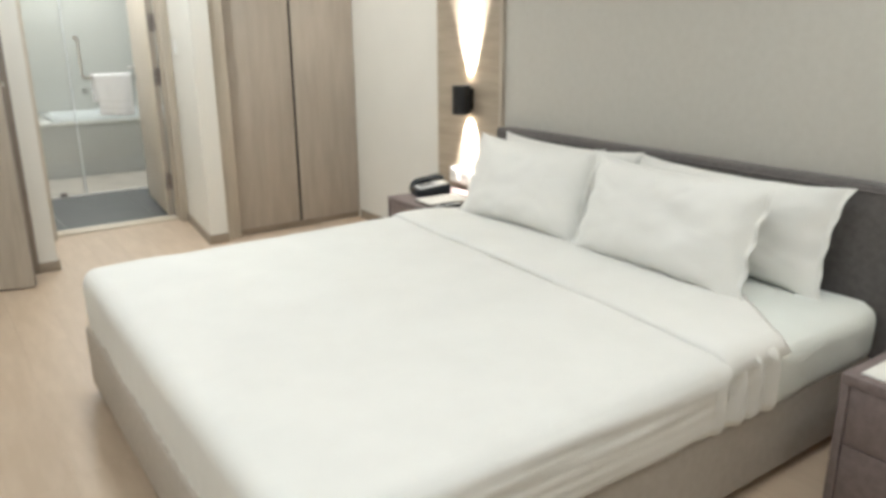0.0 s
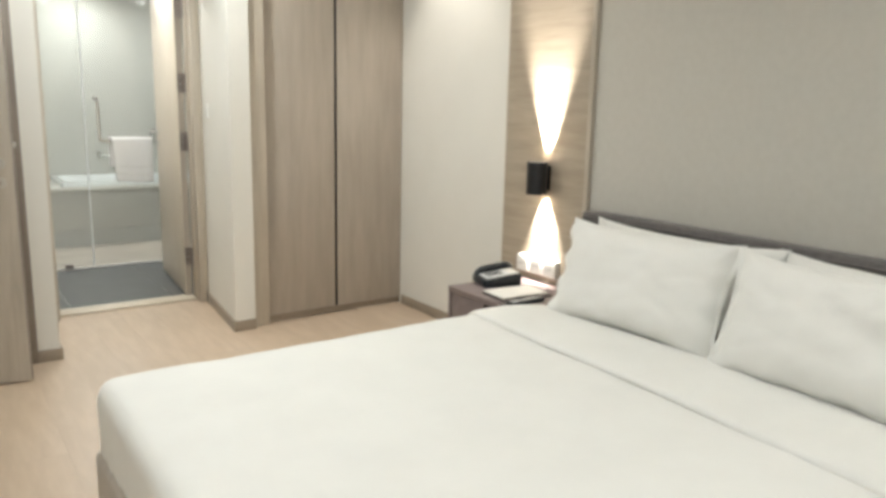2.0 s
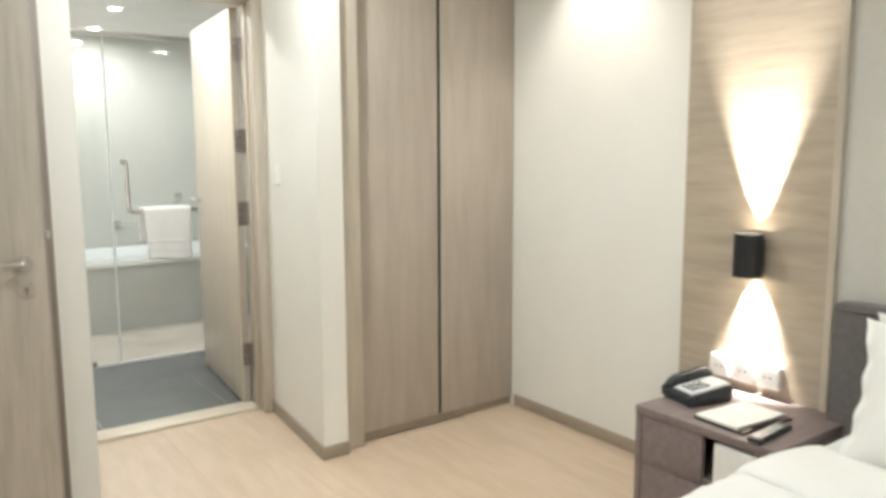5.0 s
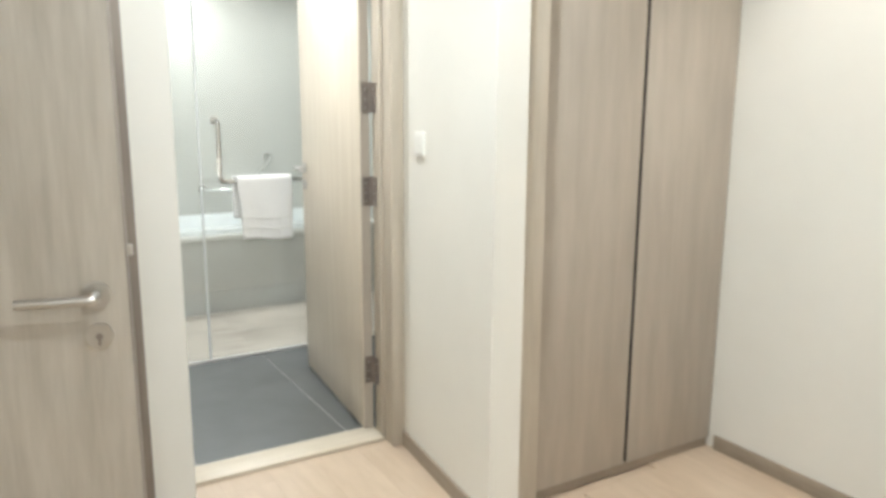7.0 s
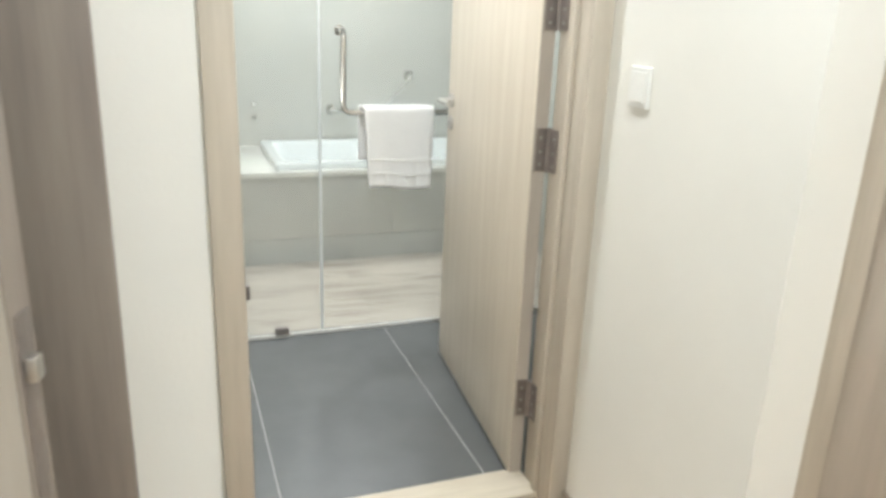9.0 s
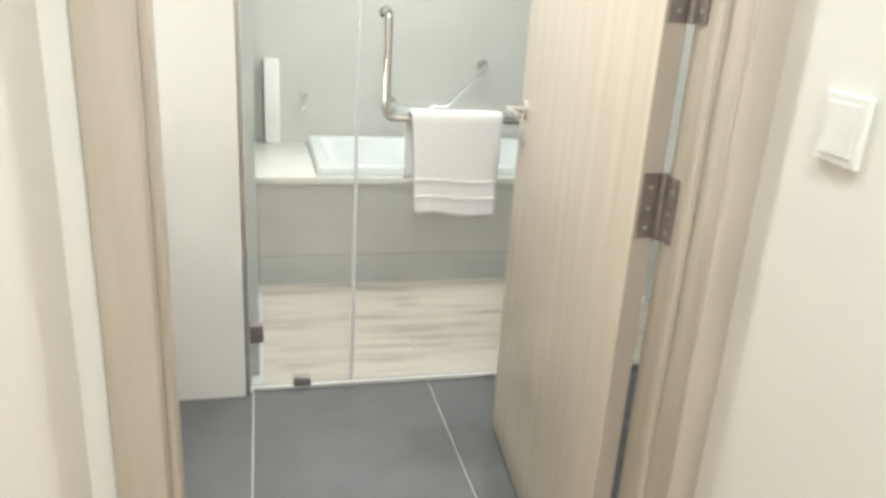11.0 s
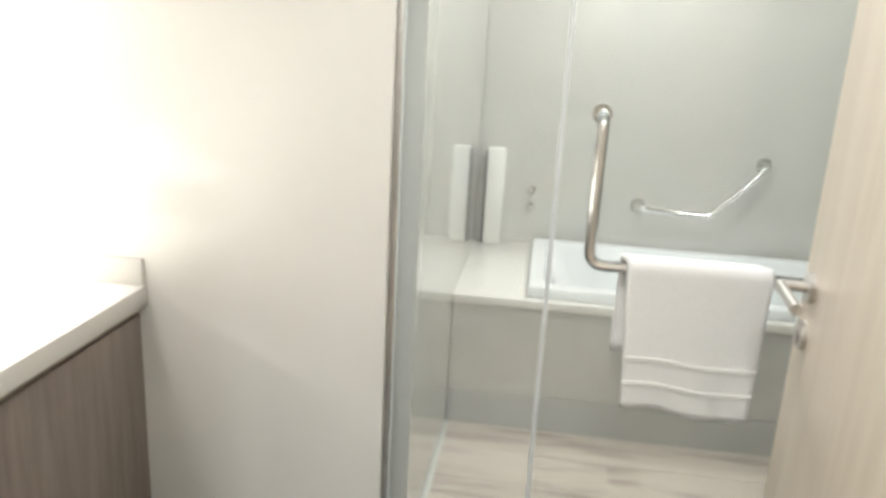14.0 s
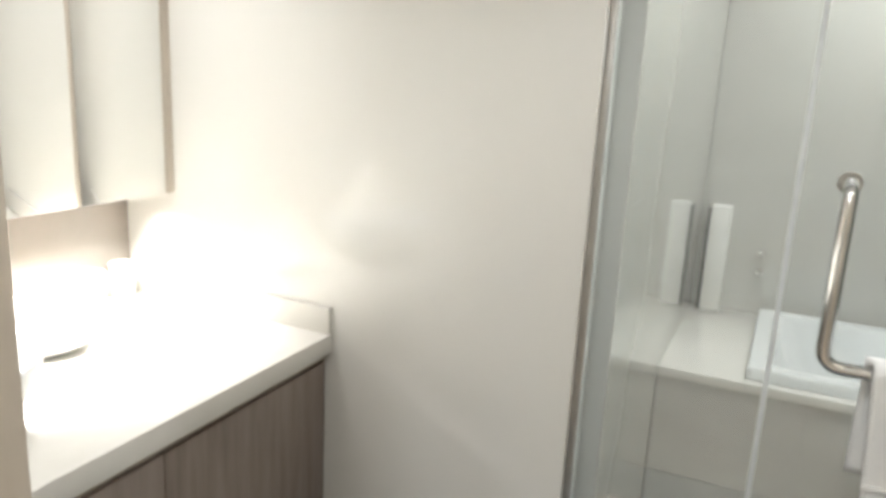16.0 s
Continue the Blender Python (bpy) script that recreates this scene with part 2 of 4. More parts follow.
def tube(points, r, n=12, bend=0.03):
    """A pipe along points, with its corners rounded."""
    p = [Vector(q) for q in points]
    line = [p[0]]
    for i in range(1, len(p) - 1):
        a, b = (p[i - 1] - p[i]).normalized(), (p[i + 1] - p[i]).normalized()
        s, e = p[i] + a * bend, p[i] + b * bend
        line += [s.lerp(p[i], k / 6).lerp(p[i].lerp(e, k / 6), k / 6) for k in range(7)]
    line.append(p[-1])
    bm = bmesh.new()
    rings = []
    side = None
    for i, c in enumerate(line):
        d = (line[min(i + 1, len(line) - 1)] - line[max(i - 1, 0)]).normalized()
        side = d.orthogonal() if side is None else (side - d * side.dot(d))
        side.normalize()
        up = d.cross(side)
        rings.append([bm.verts.new(c + (side * math.cos(2 * math.pi * k / n) + up * math.sin(2 * math.pi * k / n)) * r) for k in range(n)])
    for a, b in zip(rings, rings[1:]):
        for k in range(n):
            bm.faces.new((a[k], a[(k + 1) % n], b[(k + 1) % n], b[k]))
    bm.faces.new(rings[0][::-1])
    bm.faces.new(rings[-1])
    return bm


def cushion(x0, x1, y0, y1, z0, z1, r, cuts=40, puff=0.0, rough=0.0, size=3.0, seed=0.0, pleat=None):
    """A soft slab: a rounded box with swells and creases."""
    bm = bmesh.new()
    bmesh.ops.create_cube(bm, size=2)
    bmesh.ops.subdivide_edges(bm, edges=list(bm.edges), cuts=cuts, use_grid_fill=True)
    c = Vector(((x0 + x1) / 2, (y0 + y1) / 2, (z0 + z1) / 2))
    h = Vector(((x1 - x0) / 2, (y1 - y0) / 2, (z1 - z0) / 2))
    for v in bm.verts:
        q = Vector((v.co.x * h.x, v.co.y * h.y, v.co.z * h.z))
        core = Vector([max(-h[k] + r, min(h[k] - r, q[k])) for k in range(3)])
        d = q - core
        n = d.normalized() if d.length > 1e-6 else Vector((0, 0, 1))
        p = c + (core + n * r if d.length > 1e-6 else q)
        if n.z > 0.6:
            p.z += puff * max(0, (1 - abs(q.x / h.x) ** 3) * (1 - abs(q.y / h.y) ** 3))
        s = Vector((p.x * size, p.y * size, p.z * size + seed))
        p += n * rough * (noise.noise(s) + 0.5 * noise.noise(s * 2.7))
        if pleat:
            p += n * pleat(p, n)
        v.co = p
    return bm


def pillow(w, h, t, seed):
    """A stuffed pillow in its own axes: w along x, h along z, t thick along y."""
    bm = bmesh.new()
    n, m = 44, 30
    for sign in (-1, 1):
        grid = []
        for j in range(m + 1):
            row = []
            for i in range(n + 1):
                u, v = 2 * i / n - 1, 2 * j / m - 1
                full = max(0, (1 - min(1, abs(u) / 0.94) ** 3.6) * (1 - abs(v) ** 3.4)) ** 0.58
                ear = (abs(u) * abs(v)) ** 5
                x = u * w / 2 * (1 - 0.045 * (1 - v * v) * abs(u) + 0.035 * ear)
                z = v * h / 2 * (1 - 0.085 * (1 - u * u) * abs(v) + 0.06 * ear)
                crease = noise.noise((u * 2.2 + seed, v * 2.2, sign)) * 0.014 + noise.noise((u * 5 + seed, v * 4, sign + 3)) * 0.005
                edge = max(abs(u), abs(v))
                pull = noise.noise((math.atan2(v, u) * 7 + seed, edge * 1.5, sign)) * 0.012 * max(0, edge - 0.35) * (1 - edge) * 4
                ruff = 0.016 * math.sin(u * 15 + seed) * math.sin(v * 12 + seed) * max(0, edge - 0.8) * 4
                row.append(bm.verts.new((x, sign * (t / 2 * full + (crease + pull) * full) + ruff, z + h / 2)))
            grid.append(row)
        for j in range(m):
            for i in range(n):
                f = (grid[j][i], grid[j][i + 1], grid[j + 1][i + 1], grid[j + 1][i])
                bm.faces.new(f if sign < 0 else f[::-1])
    bmesh.ops.remove_doubles(bm, verts=list(bm.verts), dist=0.0005)
    return bm


def finish(name, bm, material, smooth):
    me = bpy.data.meshes.new(name)
    bmesh.ops.recalc_face_normals(bm, faces=list(bm.faces))
    bm.to_mesh(me)
    bm.free()
    me.materials.append(material)
    if smooth:
        me.polygons.foreach_set("use_smooth", [True] * len(me.polygons))
        me.set_sharp_from_angle(angle=radians(40))
    return me


def part(name, bm, material, parent, label="", smooth=True):
    o = new(name, finish(name, bm, material, smooth))
    o.parent = parent
    if parent is not None:
        o.matrix_parent_inverse = parent.matrix_basis.inverted() if parent.parent is None else Matrix.Identity(4)
    if label:
        o["label"] = label
    return o


def thing(name, at, label, category, group=""):
    o = new(name)
    o.empty_display_size = 0.1
    o.matrix_basis = Matrix.Translation(at)
    return tagged(o, label, category, group, "thing")


def single(name, bm, material, label, category, group="", smooth=True):
    return tagged(new(name, finish(name, bm, material, smooth)), label, category, group, "thing")


def fixed(name, bm, material, label, category="", smooth=False):
    return tagged(new(name, finish(name, bm, material, smooth)), label, category or name.split("_")[0], "", "structure")


def pieces(name, parent, material, spots, size, r=0.002):
    """Alike slabs on one mesh: spots are lower corners, size their extent."""
    bm = boxed(0, size[0], 0, size[1], 0, size[2], r=r, seg=1)
    me = finish(name, bm, material, False)
    for s in spots:
        o = new(name, me)
        o.parent = parent
        o.matrix_basis = Matrix.Translation(s)


# ---- plan ----
XR, XL, YB = 2.40, -1.55, -1.5          # head wall, opposite wall, wall behind
Y_END, Y_BATH, Y_IN = 4.95, 5.705, 5.858  # end wall, bathroom wall front and back
X_RL, X_RR = 0.300, 1.305                # recess before the bathroom door
D0, D1 = 0.402, 1.252                     # bathroom door opening
H, HB = 2.55, 2.35                       # ceilings
Y_GL, X_SH, Y_BK = 7.13, 0.53, 8.95      # shower glass, wet zone's side wall, back wall
X_VW = -0.80                             # wall behind the vanity

floor = fixed("floor", boxed(XL, XR, YB, 5.76, -0.12, -0.008), M_OAKGAP, "light oak plank floor of the bedroom")
bath_floor = fixed("bath_floor", boxed(X_VW - 0.2, XR, 5.86, Y_GL, -0.12, -0.004), M_GROUT, "dark grey tiled bathroom floor with pale joints", "floor")
shower_floor = fixed("shower_floor", boxed(X_SH - 0.3, XR, Y_GL, Y_BK, -0.12, -0.002), M_GROUT, "wood-look tiled shower floor", "floor")
fixed("ceiling", boxed(XL - 0.1, XR + 0.1, YB - 0.1, Y_BATH, H, H + 0.1), M_CEIL, "white painted bedroom ceiling")
fixed("bath_ceiling", boxed(X_VW - 0.2, XR + 0.1, Y_BATH + 0.2, Y_BK + 0.1, HB, HB + 0.1), M_CEIL, "white painted bathroom ceiling", "ceiling")

fixed("wall_head", boxed(XR, XR + 0.12, YB, Y_IN, 0, H), M_WALL, "cream painted wall behind the bed")
fixed("wall_back", boxed(XL, XR, YB - 0.12, YB, 0, H), M_WALL, "cream painted wall")
fixed("wall_side", boxed(XL - 0.12, XL, YB, Y_IN, 0, H), M_WALL, "cream painted wall")
# end wall with the entry doorway
E0, E1, EH = -0.70, 0.062, 2.12
bm = boxed(XL, E0, Y_END, Y_END + 0.14, 0, H)
box(bm, E0, E1, Y_END, Y_END + 0.14, EH, H)
box(bm, E1, X_RL, Y_END, Y_IN, 0, H)
fixed("wall_end", bm, M_WALL, "cream painted wall with a doorway")
fixed("wall_hall", boxed(XL, E1, Y_END + 1.0, Y_END + 1.1, 0, H), M_WALL, "painted hall wall behind the doorway")
PX, PY = 1.228, 4.955                    # outer corner of the slanting recess wall


def recess_x(y):
    """Where the slanting recess wall stands at depth y."""
    return X_RR + (PX - X_RR) * (Y_BATH - y) / (Y_BATH - PY)


def prism(plan, z0, z1):
    bm = bmesh.new()
    low, high = ([bm.verts.new((x, y, z)) for x, y in plan] for z in (z0, z1))
    bm.faces.new(low[::-1])
    bm.faces.new(high)
    for k in range(len(plan)):
        j = (k + 1) % len(plan)
        bm.faces.new((low[k], low[j], high[j], high[k]))
    return bm


fixed("wall_pier", prism([(PX, PY), (1.348, PY), (1.348, Y_IN), (X_RR, Y_IN), (X_RR, Y_BATH)], 0, H), M_WALL, "cream painted pier beside the wardrobe")
bm = boxed(X_RL, D0 - 0.03, Y_BATH, Y_IN, 0, H)
box(bm, D0 - 0.03, D1 + 0.03, Y_BATH, Y_IN, 2.15, H)
box(bm, D1 + 0.03, X_RR - 0.001, Y_BATH, Y_IN, 0, H)
fixed("wall_bath_door", bm, M_WALL, "painted wall round the bathroom doorway")
fixed("wall_fill", boxed(1.368, XR, 5.60, Y_IN, 0, H), M_WALL, "painted wall behind the wardrobe")

# bathroom walls
back = fixed("wall_bath_back", boxed(X_SH - 0.1, XR, Y_BK, Y_BK + 0.1, 0, HB), M_BGROUT, "pale grey glossy tiled back wall")
fixed("wall_bath_right", boxed(XR, XR + 0.12, Y_IN, Y_BK + 0.1, 0, HB), M_BTILE, "pale grey tiled wall")
sidew = fixed("wall_shower_side", boxed(X_SH - 0.1, X_SH - 0.006, Y_GL + 0.11, Y_BK, 0, HB), M_BGROUT, "pale grey glossy tiled shower wall")
fixed("wall_vanity_end", boxed(X_VW, 0.482, Y_GL - 0.04, Y_GL + 0.10, 0, HB), M_GLOSSW, "white glossy partition at the vanity end")
fixed("wall_vanity", boxed(X_VW - 0.12, X_VW, Y_IN, Y_GL + 0.1, 0, HB), M_WALL, "white wall behind the vanity")
fixed("wall_bath_front", boxed(X_VW, D0 - 0.031, Y_IN, Y_IN + 0.062, 0, HB), M_BTILE, "pale tiled wall beside the bathroom door")

# head wall finish
fixed("wall_covering", boxed(XR - 0.012, XR - 0.0005, YB, 3.318, 0, H), M_PAPER, "taupe textured wall covering above the headboard", "wall")
panel = fixed("wall_panel", boxed(XR - 0.022, XR - 0.001, 3.345, 3.945, 0, H, r=0.002), M_LAMX, "wood laminate wall panel behind the reading lamp", "wall")
fixed("trim", boxed(XR - 0.034, XR - 0.001, 3.319, 3.344, 0, H), M_CASE, "slim brown wooden trim strip")

# skirting
bm = boxed(XR - 0.013, XR, 3.946, 5.0, 0, 0.062, r=0.003)
box(bm, PX - 0.013, 1.348, PY - 0.013, PY, 0, 0.062, r=0.003)
box(bm, 0.193, X_RL + 0.013, Y_END - 0.013, Y_END, 0, 0.062, r=0.003)
box(bm, X_RL, X_RL + 0.013, Y_END, Y_BATH - 0.001, 0, 0.062, r=0.003)
box(bm, XL, E0 - 0.145, Y_END - 0.013, Y_END, 0, 0.062, r=0.003)
box(bm, XL, XL + 0.013, YB, Y_END, 0, 0.062, r=0.003)
fixed("baseboard", bm, M_BASE, "brown wooden skirting board", "baseboard", True)
fixed("baseboard", prism([(PX - 0.013, PY), (PX, PY), (X_RR, Y_BATH - 0.02), (X_RR - 0.013, Y_BATH - 0.02)], 0, 0.062), M_BASE, "brown wooden skirting board along the recess", "baseboard")


def door_frame(name, x0, x1, y0, y1, top, label, w=0.068, wood=None, left_deep=0.0, w_right=None):
    """Lining and casing round an opening from x0 to x1 through a wall from y0 to y1."""
    t = thing(name, ((x0 + x1) / 2, (y0 + y1) / 2, 0), label, "door frame")
    t["kind"] = "structure"
    wood = wood or M_CASE
    for a, b, deep in ((x0 - 0.03, x0, left_deep), (x1, x1 + 0.03, 0)):
        part("jamb", boxed(a, b, y0 - 0.002, y1 + deep + 0.002, 0, top, r=0.002), wood, t)
    part("head", boxed(x0 - 0.03, x1 + 0.03, y0 - 0.002, y1 + 0.002, top, top + 0.03, r=0.002), wood, t)
    for a, b in ((x0 - w, x0 + 0.004), (x1 - 0.004, x1 + (w_right or w))):
        part("casing", boxed(a, b, y0 - 0.018, y0 - 0.003, 0, top + w, r=0.003), wood, t)
    part("top_casing", boxed(x0 - w, x1 + (w_right or w), y0 - 0.0175, y0 - 0.0035, top + 0.002, top + w - 0.001, r=0.003), wood, t)
    for a, b in ((x0, x0 + 0.012), (x1 - 0.012, x1)):
        part("stop", boxed(a, b, y0 + 0.06, y0 + 0.085, 0, top, r=0.002), wood, t)
    return t


bf = door_frame("door_frame_1", D0, D1, Y_BATH, Y_IN, 2.115, "pale brown wood-grain frame of the bathroom doorway", 0.064, None, 0.062, 0.052)
fixed("threshold", boxed(D0, D1, 5.762, 5.900, -0.01, 0.016, r=0.004), M_SILL, "pale beige stone threshold under the bathroom door", "threshold", True)
door_frame("door_frame_2", E0, E1, Y_END, Y_END + 0.14, EH, "brown wood-grain frame of the entry doorway", 0.137, M_CASE2)


# ---- doors ----
def lever(parent, m, rose_z, key_z, material):
    """Lever on a round rose with a keyhole rose below; local x along the leaf, y out of it, z up."""
    def put(name, bm, under, label=""):
        bmesh.ops.transform(bm, matrix=m, verts=bm.verts)
        return part(name, bm, material, under, label)
    h = put("door_handle", rod(bmesh.new(), (0, 0, rose_z), (0, 0.009, rose_z), 0.027, 24), parent, "brushed steel lever handle on a round rose")
    put("lever", tube([(0, 0.004, rose_z), (0, 0.052, rose_z), (-0.135, 0.052, rose_z)], 0.0092, 12, 0.004), h)
    k = put("key_rose", rod(bmesh.new(), (0, 0, key_z), (0, 0.008, key_z), 0.026, 24), parent, "round keyhole rose")
    bm = rod(bmesh.new(), (0, 0.006, key_z), (0, 0.0095, key_z), 0.007, 12)
    box(bm, -0.003, 0.003, 0.006, 0.0095, key_z - 0.018, key_z)
    bmesh.ops.transform(bm, matrix=m, verts=bm.verts)
    part("keyhole", bm, M_HINGE, k)


# bathroom door, standing open into the bathroom
ang = math.atan2(0.085, 0.9)
leaf_m = Matrix.Translation((1.207, 5.882, 0)) @ Matrix.Rotation(-ang, 4, "Z")
d = thing("door_1", (1.236, 5.868, 0.02), "pale oak laminate bathroom door standing open", "door")
bm = boxed(0, 0.042, 0, 0.905, 0.014, 2.105, r=0.0015)
bmesh.ops.transform(bm, matrix=leaf_m, verts=bm.verts)
part("leaf", bm, M_DOOR, d)
bm = boxed(0.0015, 0.0405, -0.0025, 0.0005, 0.014, 2.105)
bmesh.ops.transform(bm, matrix=leaf_m, verts=bm.verts)
part("edge_band", bm, M_LAM, d, "brown door edge band")
lever(d, leaf_m @ Matrix.Translation((0, 0.85, 0)) @ Matrix(((0, -1, 0, 0), (1, 0, 0, 0), (0, 0, 1, 0), (0, 0, 0, 1))), 1.085, 1.0, M_STEEL)
for z in (0.222, 0.991, 1.368, 1.835):
    h = part("hinge", rod(bmesh.new(), (1.2485, 5.8665, z), (1.2485, 5.8665, z + 0.122), 0.0075, 12), M_HINGE, d, "dull steel butt hinge")
    part("hinge_plate", boxed(1.2125, 1.2485, 5.8735, 5.8775, z + 0.002, z + 0.120), M_HINGE, h)
    part("hinge_plate", boxed(1.2485, 1.2515, 5.822, 5.864, z + 0.002, z + 0.120), M_HINGE, h)
    for q in (0.02, 0.055, 0.095):
        part("screw", ball(bmesh.new(), (1.2483, 5.838, z + q), 0.004, (0.4, 1, 1)), M_STEEL, h)
        part("screw", ball(bmesh.new(), (1.228, 5.8732, z + q), 0.004, (1, 0.4, 1)), M_STEEL, h)

# entry door, ajar
ex, ey = 0.137, 4.668
hx, hy = E0 + 0.005, 4.885
ea = math.atan2(ey - hy, ex - hx)
em = Matrix.Translation((hx, hy, 0)) @ Matrix.Rotation(ea, 4, "Z")
ew = math.hypot(ex - hx, ey - hy)
d = thing("door_2", (hx, hy, 0), "greige wood laminate entry door standing ajar", "door")
bm = boxed(0, ew, 0, 0.042, 0.008, 2.105, r=0.0015)
bmesh.ops.transform(bm, matrix=em, verts=bm.verts)
part("leaf", bm, M_ENTRY, d)
lever(d, em @ Matrix.Translation((ew - 0.058, 0, 0)) @ Matrix.Diagonal((1, -1, 1, 1)), 1.028, 0.943, M_STEEL)
bm = boxed(ew - 0.0008, ew + 0.0012, 0.0012, 0.0408, 0.010, 2.103)
bmesh.ops.transform(bm, matrix=em, verts=bm.verts)
part("edge_band", bm, M_CASE2, d, "dark brown door edge band")
bm = boxed(ew - 0.001, ew + 0.002, 0.010, 0.033, 0.96, 1.16)
bmesh.ops.transform(bm, matrix=em, verts=bm.verts)
lp = part("latch_plate", bm, M_HINGE, d, "dull steel latch plate")
bm = boxed(ew + 0.001, ew + 0.012, 0.013, 0.029, 1.10, 1.122, r=0.002)
bmesh.ops.transform(bm, matrix=em, verts=bm.verts)
part("latch", bm, M_STEEL, lp)
for z in (0.2, 0.95, 1.8):
    bm = rod(bmesh.new(), (hx - 0.006, hy + 0.02, z), (hx - 0.006, hy + 0.02, z + 0.11), 0.008)
    part("hinge", bm, M_HINGE, d)

# ---- wardrobe ----
w = thing("wardrobe", (1.9, 5.3, 0), "built-in greige wood laminate wardrobe with two tall doors", "wardrobe")
part("carcass", boxed(1.4505, XR - 0.001, 5.058, 5.598, 0.03, H - 0.002), M_GAPSHADE, w)
part("side_frame", boxed(1.349, 1.4495, 4.985, 5.595, 0, H - 0.001, r=0.002), M_CASE, w, "brown wooden side frame")
part("plinth", boxed(1.451, XR - 0.001, 5.045, 5.057, 0, 0.04), M_BASE, w, "brown wooden plinth")
for a, b in ((1.456, 1.909), (1.927, XR - 0.004)):
    dd = part("door", boxed(a, b, 5.03, 5.05, 0.042, H - 0.02, r=0.0015), M_LAM, w)
    part("finger_pull", boxed(b - 0.004 if b < 2 else a - 0.002, b + 0.003 if b < 2 else a + 0.003, 5.034, 5.056, 0.045, H - 0.025), M_GAPSHADE, dd, "dark recessed finger pull")

# light switch on the slanting wall
s = thing("light_switch", (recess_x(5.515), 5.515, 1.259), "white plastic light switch on the recess wall", "light switch")
SWM = Matrix.Translation((recess_x(5.515), 5.515, 1.259)) @ Matrix.Rotation(-math.atan2(X_RR - PX, Y_BATH - PY), 4, "Z")
for name, bm in (("plate", boxed(-0.010, -0.0005, -0.043, 0.043, -0.045, 0.045, r=0.0015, seg=1)), ("rocker", boxed(-0.0125, -0.0098, -0.032, 0.032, -0.034, 0.034, r=0.001, seg=1))):
    bmesh.ops.transform(bm, matrix=SWM, verts=bm.verts)
    part(name, bm, M_WHITE, s, "", False)

# ---- bed ----
BX0, BX1, BY0, BY1 = 0.16, 2.29, 1.19, 3.172
bed = thing("bed", (1.2, 2.17, 0), "king-size bed with taupe base and grey upholstered headboard", "bed")
part("base", boxed(0.148, 2.295, BY0 + 0.03, BY1 - 0.035, 0.035, 0.285, r=0.018, seg=3), M_TAUPE, bed, "taupe upholstered bed base")
for x, y in ((0.22, BY0 + 0.1), (0.22, BY1 - 0.1), (2.2, BY0 + 0.1), (2.2, BY1 - 0.1)):
    part("foot", rod(bmesh.new(), (x, y, 0), (x, y, 0.04), 0.03, 16, 0.034), M_BLACK, bed)
part("mattress", cushion(1.3, BX1, BY0 + 0.012, BY1 - 0.012, 0.262, 0.489, 0.07, 34, 0.008, 0.006, 5, 3.3), M_SHEET, bed, "mattress under a white fitted sheet")
hb = part("headboard", cushion(2.296, XR - 0.013, 1.07, 3.285, 0.02, 0.862, 0.022, 30, 0, 0.0015, 3), M_FABRIC, bed, "dark grey upholstered headboard")
part("piping", tube([(2.2945, 1.09, 0.838), (2.2945, 3.265, 0.838)], 0.004, 8), M_FABRIC, hb)


def pleats(p, n):
    """Tucks where the turned-down edge hangs at the bed's side."""
    if abs(n.y) > 0.5 and p.x > 1.38:
        return 0.011 * math.sin((p.x - 1.38) * 82 + 3 * noise.noise((p.x * 9, 0, p.z * 5))) * max(0, min(1, (0.52 - p.z) * 9))
    if abs(n.x) > 0.5 and p.x < 0.4:
        return 0.0022 * math.sin(p.y * 70 + 4 * noise.noise((p.y * 3, 1, p.z * 4))) * max(0, min(1, (0.46 - p.z) * 6))
    if abs(n.y) > 0.5:
        return 0.005 * noise.noise((p.x * 2.5, 2, p.z * 26))
    return 0.0


duvet = thing("duvet", (0.9, 2.17, 0.25), "smooth white cotton duvet tucked over the bed", "duvet")
bm = cushion(BX0, 1.70, BY0, BY1, 0.222, 0.508, 0.06, 70, 0.012, 0.006, 3.0, 1.1, pleats)
for v in bm.verts:
    k = min(1, max(0, (v.co.x - BX0) / 0.45))
    if v.co.z < 0.5:
        v.co.z = 0.5 - (0.5 - v.co.z) * (1.12 - 0.36 * k * k * (3 - 2 * k))
part("cover", bm, M_LINEN, duvet)


def turned_sheet():
    """The sheet folded back over the duvet: a thin band with a rounded front edge along a slanting crease."""
    bm = bmesh.new()
    rows = []
    n, m = 60, 16
    for j in range(n + 1):
        y = BY0 - 0.004 + (BY1 - BY0 + 0.008) * j / n
        k = j / n
        front = 1.42 + 0.13 * k + 0.010 * noise.noise((y * 2, 0, 5))
        row = []
        for i in range(m + 1):
            x = front + (1.70 + 0.22 * min(1, max(0, (k - 0.03) / 0.12)) - front) * i / m
            e = min(1, i / 2.0)
            side = min(y - BY0 + 0.004, BY1 + 0.004 - y)
            drop = 0.05 * max(0, 1 - side / 0.06) ** 2
            swell = 0.012 * (1 - abs(2 * k - 1) ** 3)
            z = 0.5105 + 0.010 * math.sqrt(e) + swell - drop + 0.004 * noise.noise((x * 7, y * 4, 2)) - 0.02 * max(0, i / m - 0.8) - 0.018 * max(0, (x - 1.70) / 0.2)
            row.append(bm.verts.new((x, y, z)))
        rows.append(row)
    for a, b in zip(rows, rows[1:]):
        for i in range(m):
            bm.faces.new((a[i], a[i + 1], b[i + 1], b[i]))
    return bm


ts = part("turned_sheet", turned_sheet(), M_LINEN, duvet, "white sheet folded back over the duvet")
sol = ts.modifiers.new("thickness", "SOLIDIFY")
sol.thickness, sol.offset = 0.012, -0.5

